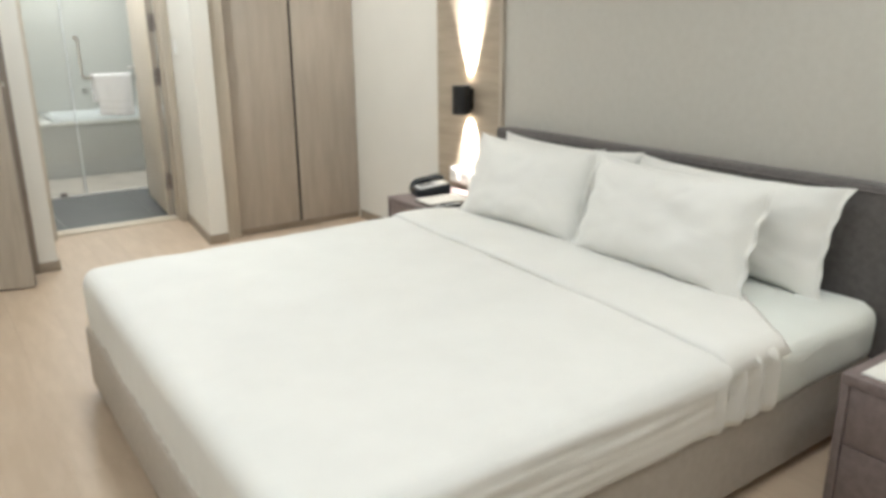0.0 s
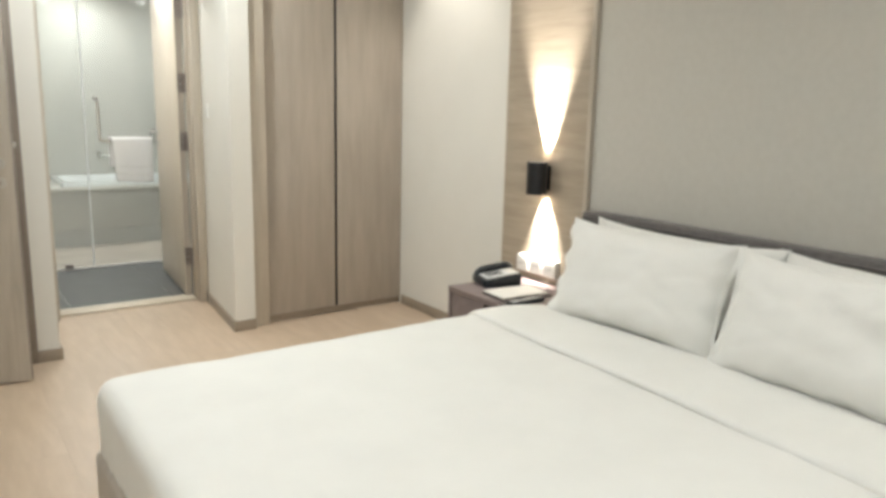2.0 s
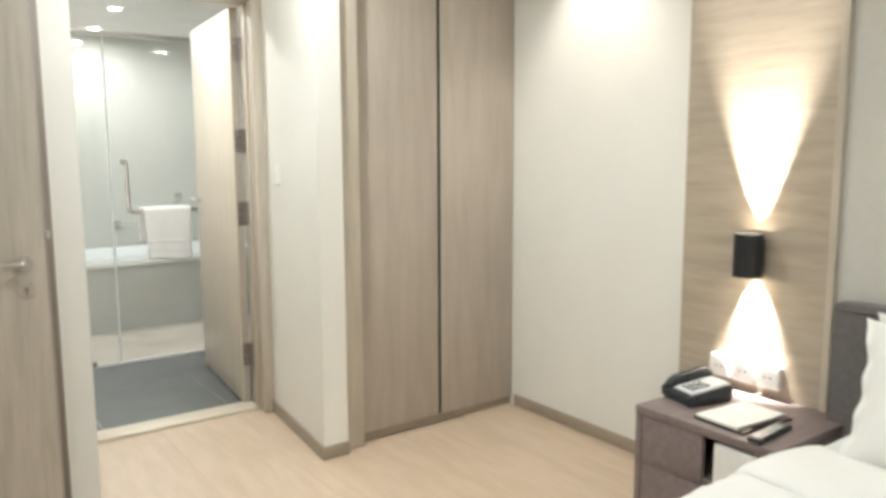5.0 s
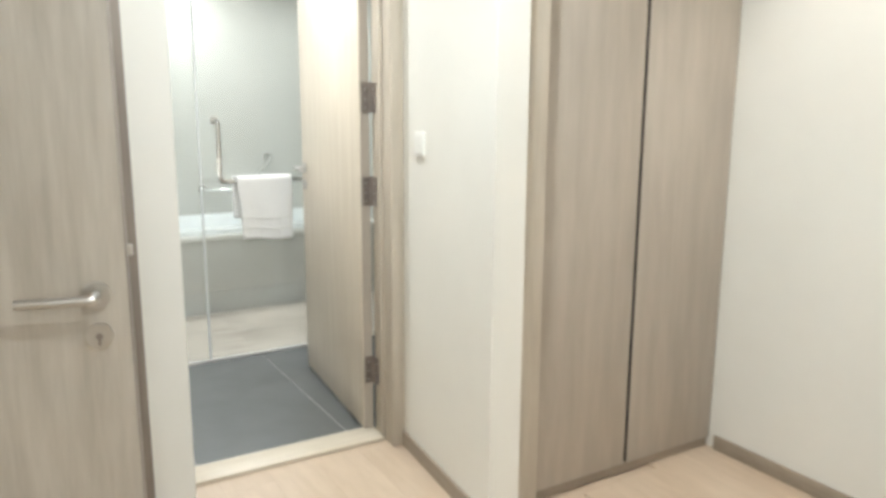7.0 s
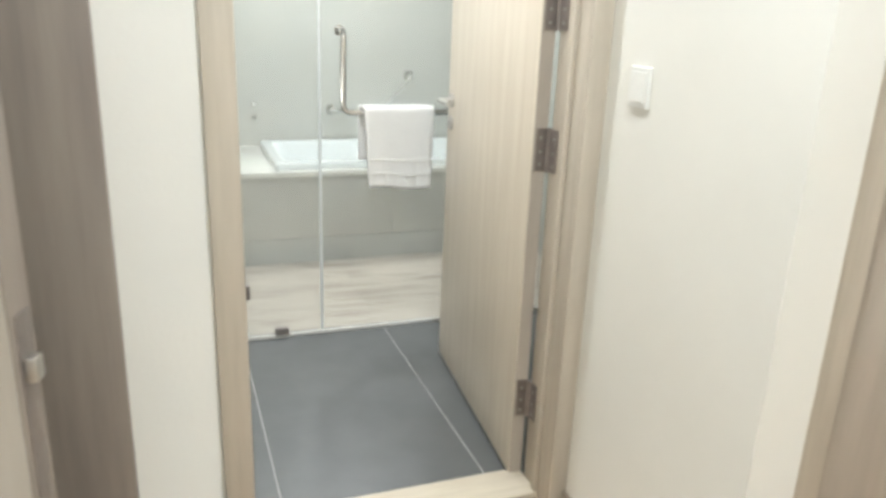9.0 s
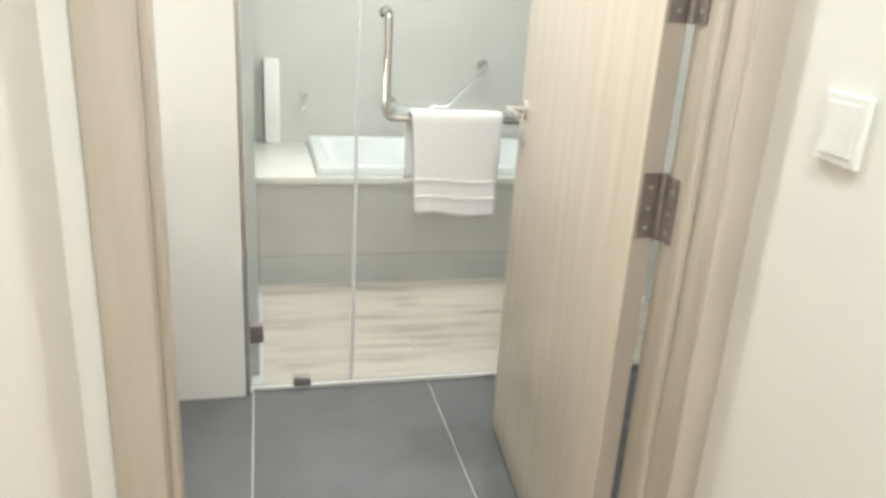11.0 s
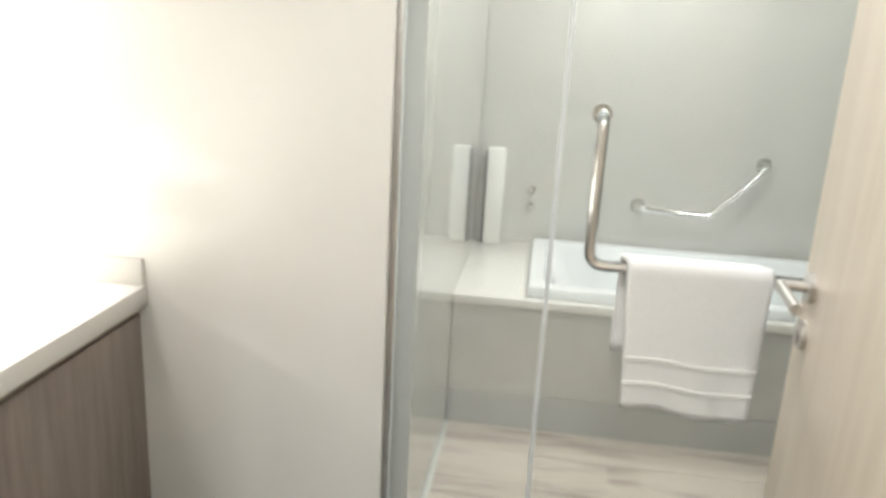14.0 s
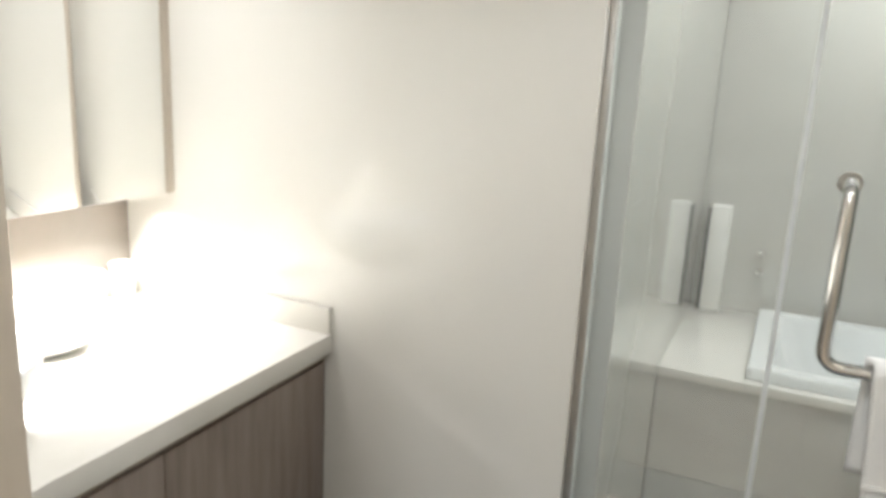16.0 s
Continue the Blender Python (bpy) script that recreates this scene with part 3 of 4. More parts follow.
PILLOWS = [  # x, y, z, lean, turn, w, h, seed
    (2.14, 2.665, 0.488, 15, 1, 0.86, 0.375, 1.0),
    (2.13, 1.80, 0.488, 16, -2, 0.92, 0.375, 5.0),
    (1.895, 2.65, 0.498, 20, 3, 0.76, 0.40, 2.5),
    (1.86, 1.86, 0.498, 20, -2, 0.81, 0.40, 7.2),
]
for x, y, z, lean, turn, pw, ph, seed in PILLOWS:
    bm = pillow(pw, ph, 0.17, seed)
    bmesh.ops.transform(bm, matrix=pose(x, y, z, 0, 0, 90 + turn) @ pose(0, 0, 0, lean), verts=bm.verts)
    single("pillow", bm, M_LINEN, "plump white cotton pillow " + ("leaning on the headboard" if x > 2 else "in front of another pillow"), "pillow", "pillows on the bed")


# ---- bedside tables ----
def bedside(x0, x1, y0, y1, top, label, closed=None):
    t = thing("bedside_table", ((x0 + x1) / 2, (y0 + y1) / 2, 0), label, "bedside table", "bedside tables")
    part("top", boxed(x0, x1, y0, y1, top - 0.03, top, r=0.002), M_NIGHT, t)
    for a, b in ((y0, y0 + 0.025), (y1 - 0.025, y1)):
        part("side_panel", boxed(x0 + 0.002, x1, a, b, 0, top - 0.0305, r=0.002), M_NIGHT, t)
    part("back_panel", boxed(x1 - 0.02, x1 - 0.002, y0 + 0.026, y1 - 0.026, 0.05, top - 0.031), M_NIGHT, t)
    part("shelf", boxed(x0 + 0.01, x1 - 0.021, y0 + 0.0255, y1 - 0.0255, 0.24, 0.262, r=0.002), M_NIGHT, t)
    dr = part("drawer_front", boxed(x0 + 0.004, x0 + 0.024, y0 + 0.028, y1 - 0.028, 0.05, 0.235, r=0.002), M_NIGHT, t)
    if closed is not None:
        part("upper_front", boxed(x0 + 0.004, x0 + 0.024, y0 + closed, y1 - 0.028, 0.238, top - 0.032, r=0.002), M_NIGHT, t)
    part("drawer_box", boxed(x0 + 0.025, x1 - 0.03, y0 + 0.03, y1 - 0.03, 0.06, 0.22), M_NIGHT, dr)
    return t


NT = 0.445
bedside(1.90, XR - 0.024, 3.225, 3.775, NT, "dark walnut bedside table with an open shelf bay", 0.27)
bedside(1.735, XR - 0.014, 0.50, 1.055, NT, "closed dark walnut bedside table beside the bed", 0.028)
bk = thing("guest_book", (1.99, 3.36, 0.262), "thick white covered guest book lying on the table's shelf", "book")
part("cover", boxed(1.905, 2.13, 3.262, 3.45, 0.2622, 0.40, r=0.002), M_WHITE, bk)
part("pages", boxed(1.9035, 2.128, 3.264, 3.448, 0.27, 0.393), M_PAGE, bk)

# telephone
ph = thing("telephone", (2.15, 3.69, NT), "dark grey desk telephone with silver keypad panel", "telephone")
PM = pose(2.135, 3.685, NT, 0, 0, -14)


def local(bm, m):
    bmesh.ops.transform(bm, matrix=m, verts=bm.verts)
    return bm


bm = boxed(-0.10, 0.10, -0.085, 0.085, 0.001, 0.045, r=0.012, seg=3)
for v in bm.verts:
    v.co.z *= 1 + 0.55 * (v.co.x + 0.1) / 0.2
body = part("body", local(bm, PM), M_PLASTIC, ph)
tilt = Matrix.Translation((0, 0, 0.057)) @ Matrix.Rotation(-0.12, 4, "Y")
part("faceplate", local(boxed(-0.088, 0.088, -0.078, 0.02, -0.004, 0.006, r=0.003), PM @ tilt), M_SILVER, body, "silver faceplate")
for i in range(4):
    for j in range(3):
        part("key", local(boxed(-0.07 + i * 0.022, -0.056 + i * 0.022, -0.06 + j * 0.022, -0.045 + j * 0.022, 0.005, 0.010, r=0.002, seg=1), PM @ tilt), M_PLASTIC, body)
part("display", local(boxed(0.035, 0.08, -0.07, 0.01, 0.005, 0.008), PM @ tilt), M_WHITE, body, "pale paper label panel")
bm = tube([(-0.085, 0.05, 0.045), (-0.075, 0.05, 0.066), (0.085, 0.05, 0.088), (0.095, 0.05, 0.068)], 0.019, 14, 0.025)
part("handset", local(bm, PM), M_PLASTIC, ph, "dark plastic handset")
cord = [(0.02 * math.cos(a * 1.6) + 0.0 + 0.006 * a, 0.10 + 0.006 * math.sin(a * 2.2), 0.008) for a in range(12)]
part("cord", local(tube(cord, 0.003, 6, 0.005), PM), M_PLASTIC, ph)

# notepad on a leather tray, pen and remote control
tr = thing("notepad_tray", (2.07, 3.46, NT), "dark leather tray holding a white notepad", "notepad")
TM = pose(2.075, 3.455, NT, 0, 0, -4)
part("tray", local(boxed(-0.135, 0.135, -0.098, 0.098, 0.0005, 0.008, r=0.003), TM), M_LEATHER, tr)
part("notepad", local(boxed(-0.128, 0.128, -0.070, 0.094, 0.0082, 0.017, r=0.001, seg=1), TM), M_PAGE, tr, "white paper notepad")
part("pen", local(rod(bmesh.new(), (-0.07, -0.085, 0.0125), (0.06, -0.085, 0.0125), 0.0042), TM), M_PLASTIC, tr, "dark ballpoint pen")
rc = thing("remote_control", (2.0, 3.31, NT), "black plastic remote control with small buttons", "remote control")
RM = pose(2.005, 3.315, NT, 0, 0, 4)
body = part("body", local(boxed(-0.105, 0.105, -0.024, 0.024, 0.0005, 0.020, r=0.006, seg=3), RM), M_PLASTIC, rc)
for i in range(8):
    for j in range(3):
        part("button", local(boxed(-0.085 + i * 0.02, -0.075 + i * 0.02, -0.016 + j * 0.012, -0.009 + j * 0.012, 0.0195, 0.022), RM), M_SILVER, body)
pp = single("paper_sheet", boxed(1.77, 2.06, 0.70, 1.02, NT + 0.0005, NT + 0.004), M_PAGE, "white paper card on the bedside table", "paper")

# sockets
sk = thing("socket_plate", (XR - 0.022, 3.63, 0.525), "wide white socket plate above the bedside table", "socket")
for k in range(3):
    y = 3.53 + k * 0.102
    so = part("socket", boxed(XR - 0.056, XR - 0.0225, y - 0.044, y + 0.044, 0.482, 0.568, r=0.003, seg=2), M_WHITE, sk, "deep white socket box")
    part("insert", boxed(XR - 0.0575, XR - 0.0555, y - 0.032, y + 0.032, 0.494, 0.556, r=0.0008, seg=1), M_WHITE, so)
    for dy in (-0.012, 0.012):
        part("pin_hole", rod(bmesh.new(), (XR - 0.0582, y + dy, 0.525), (XR - 0.0570, y + dy, 0.525), 0.004, 10), M_GAPSHADE, so)

# reading lamp
lm = thing("wall_lamp", (XR - 0.022, 3.61, 0.98), "black metal up-and-down wall lamp, lit", "wall lamp", "reading lamps by the bed")
part("backplate", boxed(XR - 0.034, XR - 0.0225, 3.585, 3.635, 0.92, 1.04, r=0.002), M_BLACK, lm)
bm = bmesh.new()
R = 0.052
n = 28
for a, b, r in ((0.90, 1.06, R), ):
    outer = [[bm.verts.new((2.309 + r * math.cos(q * 2 * math.pi / n), 3.61 + 1.0 * r * math.sin(q * 2 * math.pi / n), z)) for q in range(n)] for z in (a, b)]
    inner = [[bm.verts.new((2.309 + (r - 0.004) * math.cos(q * 2 * math.pi / n), 3.61 + 1.0 * (r - 0.004) * math.sin(q * 2 * math.pi / n), z)) for q in range(n)] for z in (a, b)]
    for q in range(n):
        k = (q + 1) % n
        bm.faces.new((outer[0][q], outer[0][k], outer[1][k], outer[1][q]))
        bm.faces.new((inner[0][k], inner[0][q], inner[1][q], inner[1][k]))
        for e in (0, 1):
            bm.faces.new((outer[e][q], outer[e][k], inner[e][k], inner[e][q]))
part("shade", bm, M_BLACK, lm, "black metal cylinder shade")
part("bulb", rod(bmesh.new(), (2.309, 3.61, 1.03), (2.309, 3.61, 1.05), 0.042, 16), M_LEDW, lm, "glowing bulb")
part("bulb", rod(bmesh.new(), (2.309, 3.61, 0.93), (2.309, 3.61, 0.91), 0.042, 16), M_LEDW, lm, "glowing bulb")

copy_thing(lm, Matrix.Translation((XR - 0.012, 0.75, 0.98)))


# ---- ceiling lamps ----
def downlight(x, y, z, r, label):
    t = thing("downlight", (x, y, z), label, "ceiling light", "recessed ceiling lights")
    bm = bmesh.new()
    bmesh.ops.create_circle(bm, cap_ends=False, segments=28, radius=r + 0.014, matrix=Matrix.Translation((x, y, z - 0.004)))
    ring = list(bm.edges)
    got = bmesh.ops.extrude_edge_only(bm, edges=ring)
    for v in got["geom"]:
        if isinstance(v, bmesh.types.BMVert):
            v.co.x, v.co.y, v.co.z = x + (v.co.x - x) * r / (r + 0.014), y + (v.co.y - y) * r / (r + 0.014), z - 0.008
    part("rim", bm, M_WHITE, t)
    part("diffuser", rod(bmesh.new(), (x, y, z - 0.005), (x, y, z - 0.001), r, 24), M_LED, t, "glowing diffuser")


# discs for the added bedroom fill lamps, never in view
for x, y, watts in ROOM_LIGHTS:
    downlight(x, y, H, 0.05, "white round recessed ceiling light, lit, added out of view")
for x, y, watts in BATH_LIGHTS:
    downlight(x, y, HB, 0.045, "white round recessed bathroom light, lit")

# ---- shower glass ----
sc = thing("shower_screen", (1.3, Y_GL, 0), "clear frameless glass shower screen with chrome fittings", "shower screen")
for a, b in ((0.497, 0.852), (0.860, XR - 0.004)):
    g = part("glass_pane", boxed(a, b, Y_GL - 0.005, Y_GL + 0.005, 0.018, 2.10), M_GLASS, sc, "clear glass pane", smooth=False)
    g.visible_shadow = False
    for x in (a, b):
        part("glass_edge", boxed(x - 0.0012, x + 0.0012, Y_GL - 0.0052, Y_GL + 0.0052, 0.018, 2.10), M_GEDGE, g, "greenish polished glass edge")
part("seal", boxed(0.853, 0.859, Y_GL - 0.004, Y_GL + 0.004, 0.02, 2.10), M_SILVER, sc, "translucent seal strip")
part("wall_profile", boxed(0.4825, 0.4965, Y_GL - 0.016, Y_GL + 0.014, 0.0, 2.11, r=0.001), M_STEEL, sc, "dull metal wall profile")
part("sill", boxed(0.507, XR - 0.003, Y_GL - 0.012, Y_GL + 0.012, -0.002, 0.016, r=0.003), M_GROUT, sc, "white sill strip")
part("header_rail", tube([(0.50, Y_GL, 2.112), (XR - 0.002, Y_GL, 2.112)], 0.011, 12), M_STEEL, sc, "steel header rail")
for z in (0.225, 1.88):
    part("hinge", boxed(0.500, 0.545, Y_GL - 0.014, Y_GL + 0.014, z - 0.033, z + 0.033, r=0.003), M_HINGE, sc, "dark steel glass hinge")
for x in (0.677, 1.5):
    part("floor_clamp", boxed(x - 0.03, x + 0.03, Y_GL - 0.015, Y_GL + 0.015, 0.012, 0.045, r=0.003), M_HINGE, sc, "dark steel floor clamp")

# L-shaped bar on the glass
BYL = 7.05
lb = thing("towel_bar", (0.938, BYL, 0.995), "chrome L-shaped towel bar fixed to the shower glass", "towel bar")
part("bar", tube([(0.938, Y_GL - 0.006, 1.318), (0.938, BYL, 1.318), (0.938, BYL, 0.998), (1.50, BYL, 0.998), (1.50, Y_GL - 0.006, 0.998)], 0.0125, 16, 0.035), M_CHROME, lb)
for x, z in ((0.938, 1.318), (1.50, 0.998)):
    part("flange", rod(bmesh.new(), (x, Y_GL - 0.014, z), (x, Y_GL - 0.005, z), 0.021, 20), M_CHROME, lb)


# towel
def towel_sheet(x0, x1, top, front, rear, lift, seed):
    """A towel hung over the bar: profile over the bar, with soft waves that grow downwards."""
    prof = []
    for k in range(13):
        prof.append((-0.026, top - rear + rear * k / 13))
    for k in range(9):
        a = math.pi * k / 8
        prof.append((-0.026 * math.cos(a), top + 0.019 * math.sin(a)))
    for k in range(1, 22):
        prof.append((0.026, top - front * k / 21))
    bm = bmesh.new()
    rows = []
    for dy, z in prof:
        row = []
        for i in range(31):
            u = i / 30
            hang = max(0, top - z)
            inset = 0.02 * hang / front if dy > 0 else -0.01
            x = x0 + inset + (x1 - x0 - 1.3 * abs(inset)) * u
            wave = 0.014 * hang * 4 * noise.noise((u * 3.5 + seed, z * 1.5, dy * 9)) + 0.010 * hang * math.sin(u * 9 + seed)
            row.append(bm.verts.new((x, BYL - dy + (-wave if dy > 0 else wave * 0.3) - (lift if dy > 0 else -lift), z + (0.008 * math.sin(u * 5 + 1) * hang / front))))
        rows.append(row)
    for a, b in zip(rows, rows[1:]):
        for i in range(30):
            bm.faces.new((a[i], a[i + 1], b[i + 1], b[i]))
    return bm


tw = thing("towel", (1.17, BYL, 0.7), "white terry hand towel hung over the chrome bar", "towel")
cl = part("cloth", towel_sheet(1.018, 1.318, 1.003, 0.322, 0.21, 0.0, 0.4), M_TERRY, tw)
sol = cl.modifiers.new("thickness", "SOLIDIFY")
sol.thickness, sol.offset = 0.013, 0
for z in (0.742, 0.80):
    bm = bmesh.new()
    last = None
    for i in range(31):
        u = i / 30
        hang = 1.003 - z
        wave = 0.014 * hang * 4 * noise.noise((u * 3.5 + 0.4, z * 1.5, 0.026 * 9)) + 0.010 * hang * math.sin(u * 9 + 0.4)
        inset = 0.02 * hang / 0.322
        x = 1.018 + inset + (0.30 - 1.3 * inset) * u
        y = BYL - 0.026 - wave - 0.0075
        zz = z + 0.008 * math.sin(u * 5 + 1) * hang / 0.322
        ring = [bm.verts.new((x, y - dy, zz + dz)) for dy, dz in ((-0.004, -0.006), (0.003, -0.004), (0.003, 0.004), (-0.004, 0.006))]
        if last:
            for k in range(4):
                bm.faces.new((last[k], last[(k + 1) % 4], ring[(k + 1) % 4], ring[k]))
        last = ring
    part("woven_band", bm, M_LINEN, tw, "smooth woven band")

# ---- tub ----
TY, DZ = 8.10, 0.535
TX0, TX1, TF, TB = 0.805, 2.28, 8.145, 8.90
tb = thing("bathtub", (1.5, 8.5, 0), "white acrylic bathtub built into a stone deck", "bathtub")
bm = bmesh.new()


def loop(x0, x1, y0, y1, z, r, n=6):
    out = []
    for cx, cy, a0 in ((x1 - r, y1 - r, 0), (x0 + r, y1 - r, 90), (x0 + r, y0 + r, 180), (x1 - r, y0 + r, 270)):
        for k in range(n + 1):
            a = radians(a0 + 90 * k / n)
            out.append(bm.verts.new((cx + r * math.cos(a), cy + r * math.sin(a), z)))
    return out


rings = [loop(TX0, TX1, TF, TB, DZ + 0.0005, 0.025), loop(TX0, TX1, TF, TB, DZ + 0.032, 0.025), loop(TX0 + 0.006, TX1 - 0.006, TF + 0.006, TB - 0.006, DZ + 0.040, 0.024),
         loop(TX0 + 0.055, TX1 - 0.055, TF + 0.055, TB - 0.055, DZ + 0.040, 0.06), loop(TX0 + 0.068, TX1 - 0.068, TF + 0.066, TB - 0.066, DZ + 0.020, 0.07),
         loop(TX0 + 0.20, TX1 - 0.12, TF + 0.11, TB - 0.11, 0.20, 0.10), loop(TX0 + 0.26, TX1 - 0.18, TF + 0.16, TB - 0.16, 0.17, 0.10)]
for a, b in zip(rings, rings[1:]):
    for k in range(len(a)):
        bm.faces.new((a[k], a[(k + 1) % len(a)], b[(k + 1) % len(b)], b[k]))
bm.faces.new(rings[-1])
part("shell", bm, M_ACRYL, tb)
part("drain", rod(bmesh.new(), (1.9, 8.52, 0.171), (1.9, 8.52, 0.175), 0.03, 18), M_CHROME, tb)
sr = thing("tub_surround", (1.4, TY, 0), "pale stone deck on a beige tiled bathtub front", "tub surround")
bm = boxed(X_SH, TX0 - 0.001, TY, Y_BK - 0.012, DZ - 0.032, DZ, r=0.002)
box(bm, TX0 - 0.0005, XR - 0.001, TY, TF - 0.001, DZ - 0.032, DZ, r=0.002)
box(bm, TX0 - 0.0005, XR - 0.001, TB + 0.001, Y_BK - 0.012, DZ - 0.032, DZ, r=0.002)
box(bm, TX1 + 0.001, XR - 0.001, TF, TB, DZ - 0.032, DZ, r=0.002)
part("deck", bm, M_STONE, sr, "pale stone deck")
for a in range(4):
    x0 = X_SH + 0.001 + a * 0.468
    part("panel_tile", boxed(x0, min(x0 + 0.4674, XR - 0.002), TY + 0.012, TY + 0.03, 0.148, DZ - 0.033, r=0.0004, seg=1), M_TUBTILE, sr)
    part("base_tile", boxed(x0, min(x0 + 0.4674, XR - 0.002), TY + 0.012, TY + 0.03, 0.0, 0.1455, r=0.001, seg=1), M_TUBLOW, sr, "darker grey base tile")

# grab rail on the back wall
gr = thing("grab_rail", (1.55, Y_BK, 0.8), "chrome angled grab rail on the wall above the bathtub", "grab rail")
GY = 8.855
part("rail", tube([(1.275, Y_BK - 0.015, 0.765), (1.275, GY, 0.765), (1.58, GY, 0.745), (1.80, GY, 0.985), (1.80, Y_BK - 0.015, 0.985)], 0.0145, 14, 0.03), M_CHROME, gr)
for x, z in ((1.275, 0.765), (1.80, 0.985)):
    part("flange", rod(bmesh.new(), (x, Y_BK - 0.02, z), (x, Y_BK - 0.0105, z), 0.034, 20), M_CHROME, gr)
# upright white board in the corner of the deck
bd = thing("bath_caddy", (0.61, 8.9, DZ), "tall white bath caddy standing on the tub deck", "bath caddy")
part("front", boxed(0.572, 0.652, 8.865, 8.937, DZ + 0.0005, 0.985, r=0.006), M_WHITE, bd)
# dark strip paints the shaded gap between caddy and its mirror image
part("side_slot", boxed(0.5605, 0.5715, 8.87, 8.937, DZ + 0.0005, 0.975, r=0.002), M_PLASTIC, bd, "dark strip standing in for the shaded gap at the wall")
# mixer taps on the side wall
for z in (0.72, 0.80):
    k = thing("tap_knob", (X_SH, 8.75, z), "small chrome control on the shower wall", "tap", "tub taps")
    part("rose", rod(bmesh.new(), (0.785, Y_BK - 0.011, z), (0.785, Y_BK - 0.03, z), 0.017, 16), M_CHROME, k)
    part("cap", ball(bmesh.new(), (0.785, Y_BK - 0.034, z), 0.014), M_CHROME, k)

# ---- vanity ----
VF = -0.118
va = thing("vanity_cabinet", (-0.45, 6.5, 0), "grey-brown wood laminate vanity cabinet", "vanity cabinet")
part("body", boxed(X_VW + 0.002, VF - 0.047, Y_IN + 0.052, Y_GL - 0.042, 0.10, 0.765), M_VANITY, va)
# set-back plinth, its near-black colour stands for shade under the cabinet
part("plinth", boxed(X_VW + 0.002, VF - 0.09, Y_IN + 0.052, Y_GL - 0.042, 0, 0.10), M_GAPSHADE, va)
part("shadow_gap", boxed(VF - 0.05, VF - 0.026, Y_IN + 0.052, Y_GL - 0.042, 0.762, 0.784), M_CASE, va, "brown recessed grip strip")
for a, b in ((5.96, 6.553), (6.557, Y_GL - 0.055)):
    part("door", boxed(VF - 0.0465, VF - 0.020, a, b, 0.105, 0.758, r=0.0015), M_VANITY, va)
part("end_filler", boxed(VF - 0.0465, VF - 0.023, Y_GL - 0.053, Y_GL - 0.042, 0.105, 0.758), M_VANITY, va)
ct = thing("countertop", (-0.45, 6.5, 0.785), "pale stone vanity countertop with low upstand", "countertop")
part("slab", boxed(X_VW + 0.001, VF, Y_IN + 0.051, Y_GL - 0.0405, 0.785, 0.835, r=0.003), M_STONE, ct)
part("upstand", boxed(X_VW + 0.001, VF - 0.004, Y_GL - 0.056, Y_GL - 0.0407, 0.8352, 0.902, r=0.002), M_STONE, ct)
part("upstand", boxed(X_VW + 0.001, X_VW + 0.017, Y_IN + 0.052, Y_GL - 0.057, 0.8352, 0.902, r=0.002), M_STONE, ct)
fixed("splashback", boxed(X_VW + 0.0005, X_VW + 0.008, Y_IN + 0.052, Y_GL - 0.041, 0.9022, 1.135), M_SPLASH, "taupe glossy splashback over the vanity", "splashback")
mc = thing("mirror_cabinet", (-0.71, 6.5, 1.13), "mirrored wall cabinet over the vanity", "mirror cabinet")
part("body", boxed(X_VW + 0.001, -0.641, Y_IN + 0.052, Y_GL - 0.042, 1.136, 2.2), M_VANITY, mc)
for a, b in ((5.96, 6.37), (6.375, 6.792), (6.804, 7.06)):
    part("mirror_door", boxed(-0.640, -0.620, a, b, 1.13, 2.2, r=0.001), M_MIRROR, mc, "silvered mirror door")
part("edge_strip", boxed(-0.640, -0.618, 7.065, Y_GL - 0.042, 1.13, 2.2), M_CASE, mc, "brown edge strip")
part("joint", boxed(-0.634, -0.6215, 6.793, 6.803, 1.132, 2.2), M_CASE, mc, "brown joint strip")
for x, y, r in ((-0.725, 6.90, 0.036), (-0.735, 7.01, 0.034)):
    c = bmesh.new()
    prof = [(r * 0.8, 0.0), (r, 0.1), (r - 0.003, 0.1), (r * 0.8 - 0.003, 0.004)]
    n = 24
    rr = [[c.verts.new((x + q * math.cos(2 * math.pi * k / n), y + q * math.sin(2 * math.pi * k / n), 0.8355 + z)) for k in range(n)] for q, z in prof]
    for a, b in zip(rr, rr[1:]):
        for k in range(n):
            c.faces.new((a[k], a[(k + 1) % n], b[(k + 1) % n], b[k]))
    c.faces.new(rr[0])
    c.faces.new(rr[-1])
    single("tumbler", c, M_WHITE, "white bathroom tumbler on the countertop", "cup", "tumblers on the vanity")


def lathe(profile, x, y, z, n=40, stretch=1.0):
    """A round body turned from (radius, height) pairs, stretched along y."""
    bm = bmesh.new()
    rings = [[bm.verts.new((x + q * math.cos(2 * math.pi * k / n), y + stretch * q * math.sin(2 * math.pi * k / n), z + h)) for k in range(n)] for q, h in profile]
    for a, b in zip(rings, rings[1:]):
        for k in range(n):
            bm.faces.new((a[k], a[(k + 1) % n], b[(k + 1) % n], b[k]))
    bm.faces.new(rings[0])
    bm.faces.new(rings[-1])
    return bm


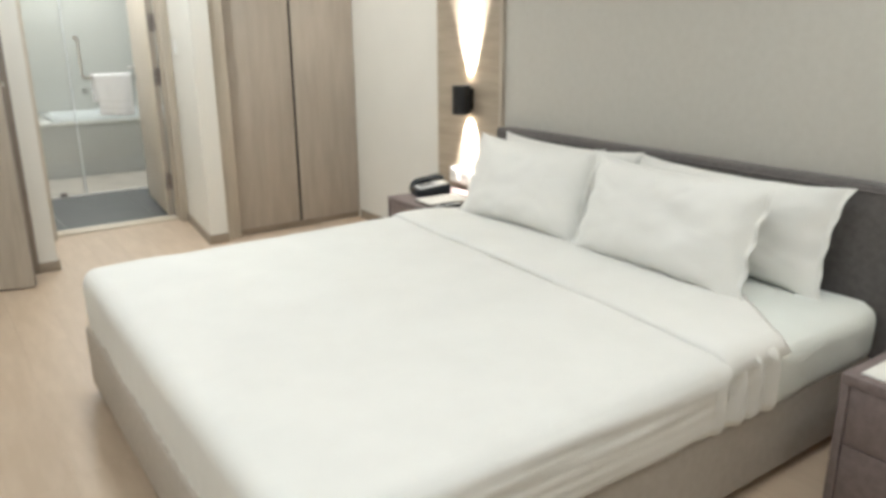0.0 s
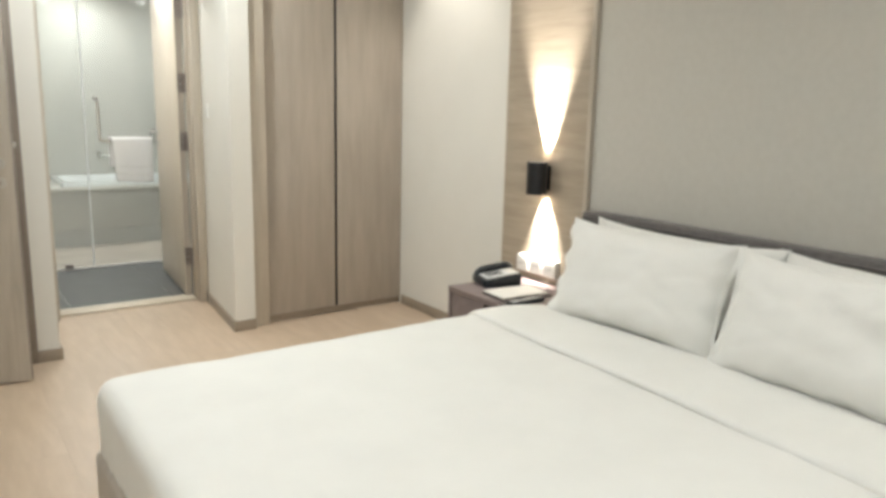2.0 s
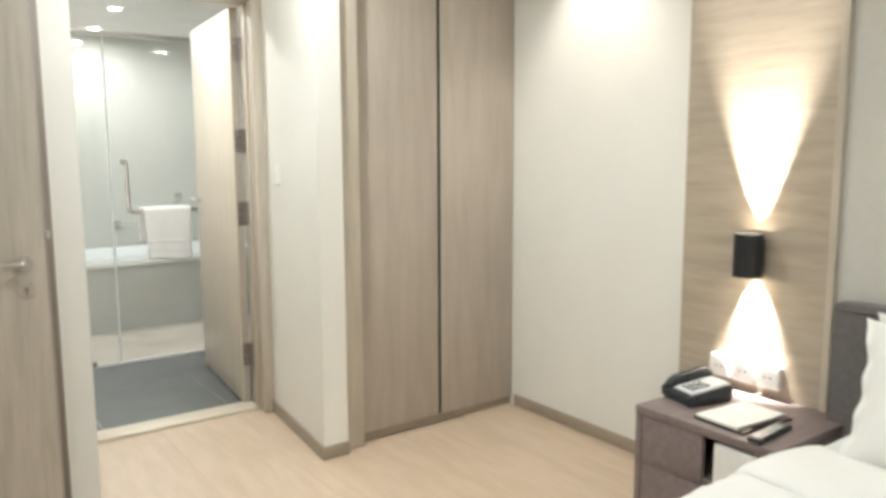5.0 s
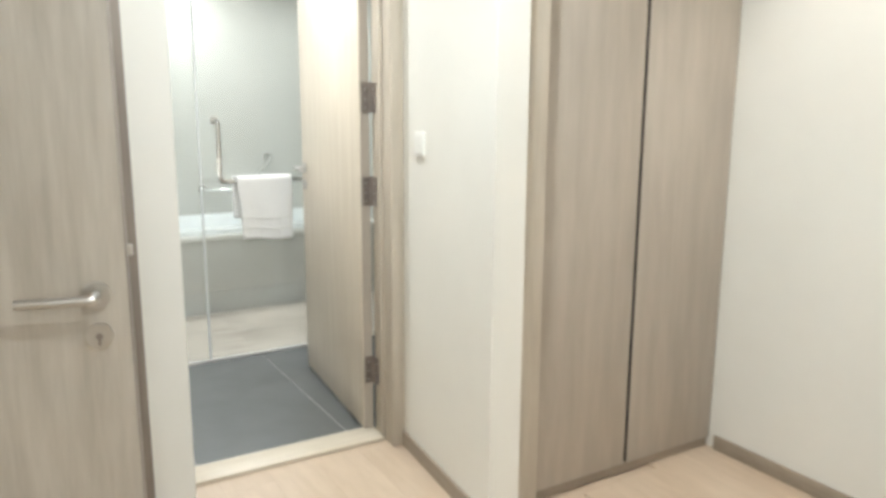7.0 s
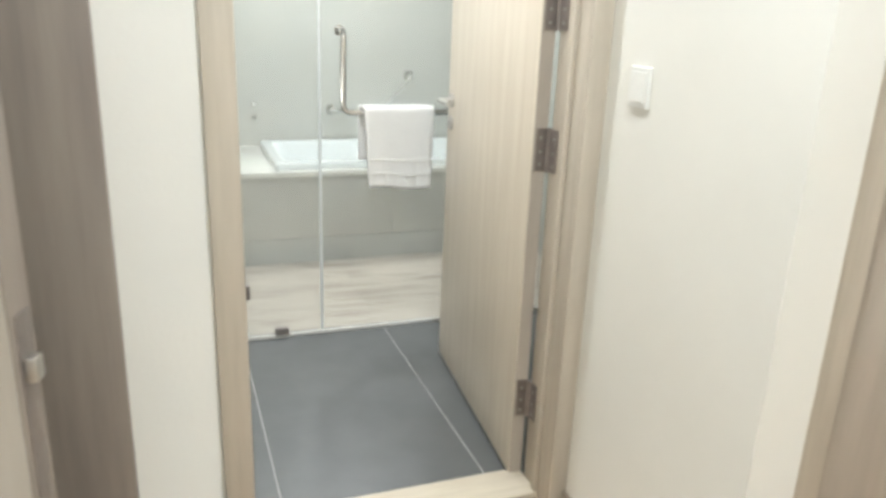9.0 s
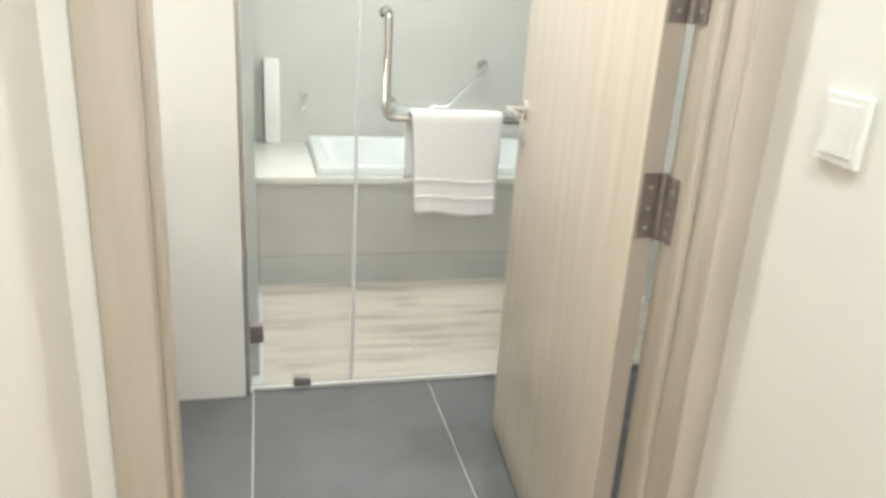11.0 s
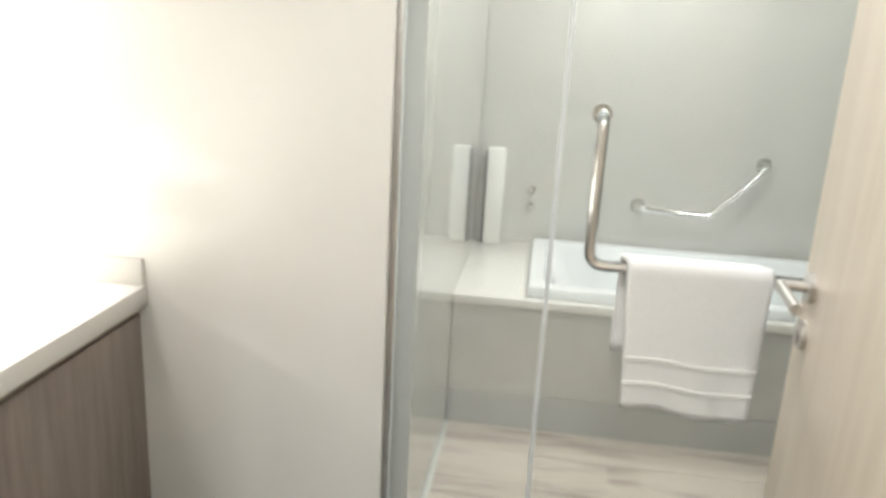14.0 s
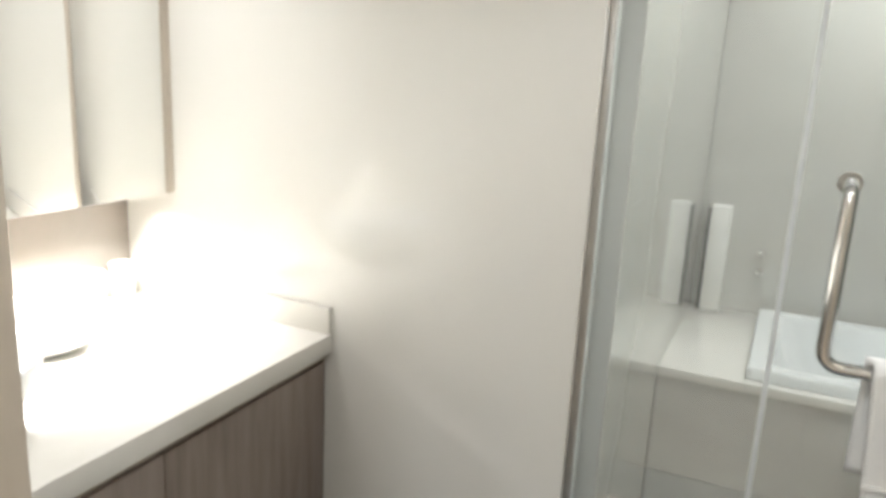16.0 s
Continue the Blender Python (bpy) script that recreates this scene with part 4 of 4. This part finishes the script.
# soap dish and round basin on the counter
single("soap_dish", lathe([(0.05, 0.0), (0.082, 0.006), (0.10, 0.022), (0.097, 0.025), (0.07, 0.011), (0.02, 0.008)], -0.60, 6.665, 0.8355, 32), M_WHITE, "round white dish on the countertop", "dish")
ba = thing("wash_basin", (-0.43, 6.30, 0.8355), "round white ceramic basin standing on the countertop", "wash basin")
part("bowl", lathe([(0.11, 0.0), (0.15, 0.02), (0.185, 0.08), (0.20, 0.125), (0.196, 0.13), (0.188, 0.125), (0.17, 0.08), (0.13, 0.035), (0.03, 0.026)], -0.43, 6.30, 0.8355, 48), M_ACRYL, ba)
part("drain", rod(bmesh.new(), (-0.43, 6.30, 0.8605), (-0.43, 6.30, 0.8655), 0.028, 20), M_CHROME, ba)
tp = thing("basin_tap", (-0.69, 6.30, 0.8355), "tall chrome mixer tap behind the basin", "tap")
part("body", tube([(-0.69, 6.30, 0.8355), (-0.69, 6.30, 1.07), (-0.56, 6.30, 1.06)], 0.017, 16, 0.03), M_CHROME, tp)
part("base_ring", rod(bmesh.new(), (-0.69, 6.30, 0.8355), (-0.69, 6.30, 0.845), 0.028, 24), M_CHROME, tp)
part("lever", tube([(-0.69, 6.30, 1.075), (-0.69, 6.30, 1.10), (-0.62, 6.30, 1.105)], 0.007, 10, 0.01), M_CHROME, tp)

# ---- floor and wall pieces ----
rnd = random.Random(4)
PW, PL = 0.19, 1.25
x = XL
while x < XR - 0.01:
    wdt = min(PW, XR - x)
    y = YB - rnd.random() * PL
    while y < 5.76:
        a, b = max(y, YB), min(y + PL, 5.76)
        # only under the open floor of the recess beyond the end wall
        if a >= 4.95 and not (0.15 < x < 1.4):
            break
        if b - a > 0.02:
            o = new("plank", finish("plank", boxed(x + 0.0002, x + wdt - 0.0002, a + 0.0002, b - 0.0002, -0.008, 0.0, r=0.0002, seg=1), M_OAK, False))
            o.parent = floor
        y += PL
    x += PW

TW = 0.636
for k in range(-3, 4):
    a, b = 0.506 + k * TW, 0.506 + (k + 1) * TW
    a, b = max(a, X_VW), min(b, XR)
    if b - a < 0.03:
        continue
    for c, e in ((5.866, Y_GL - 0.012),):
        o = new("tile", finish("tile", boxed(a + 0.0022, b - 0.0022, c, e - 0.002, -0.006, 0.0, r=0.001, seg=1), M_SLATE, False))
        o.parent = bath_floor
for k in range(5):
    for j in range(2):
        a, b = X_SH + 0.012 + j * 1.2 - (0.6 if k % 2 else 0), X_SH + 0.012 + (j + 1) * 1.2 - (0.6 if k % 2 else 0)
        a, b = max(a, X_SH + 0.012), min(b, XR - 0.002)
        if b > a + 0.03:
            o = new("tile", finish("tile", boxed(a + 0.001, b - 0.001, Y_GL + 0.014 + k * 0.194 + 0.001, Y_GL + 0.014 + (k + 1) * 0.194 - 0.001, -0.004, 0.001, r=0.001, seg=1), M_WTILE, False))
            o.parent = shower_floor
for k in range(4):
    pieces("tile", back, M_BTILE, [(X_SH + 0.001 + j * 0.6, Y_BK - 0.01, k * 0.6 + 0.001) for j in range(3)], (0.5994, 0.0095, min(0.5994, HB - k * 0.6 - 0.002)), 0.0003)
    pieces("tile", sidew, M_BTILE, [(X_SH - 0.006, Y_GL + 0.112 + j * 0.57, k * 0.6 + 0.001) for j in range(3)], (0.0055, 0.5694, min(0.5994, HB - k * 0.6 - 0.002)), 0.0003)
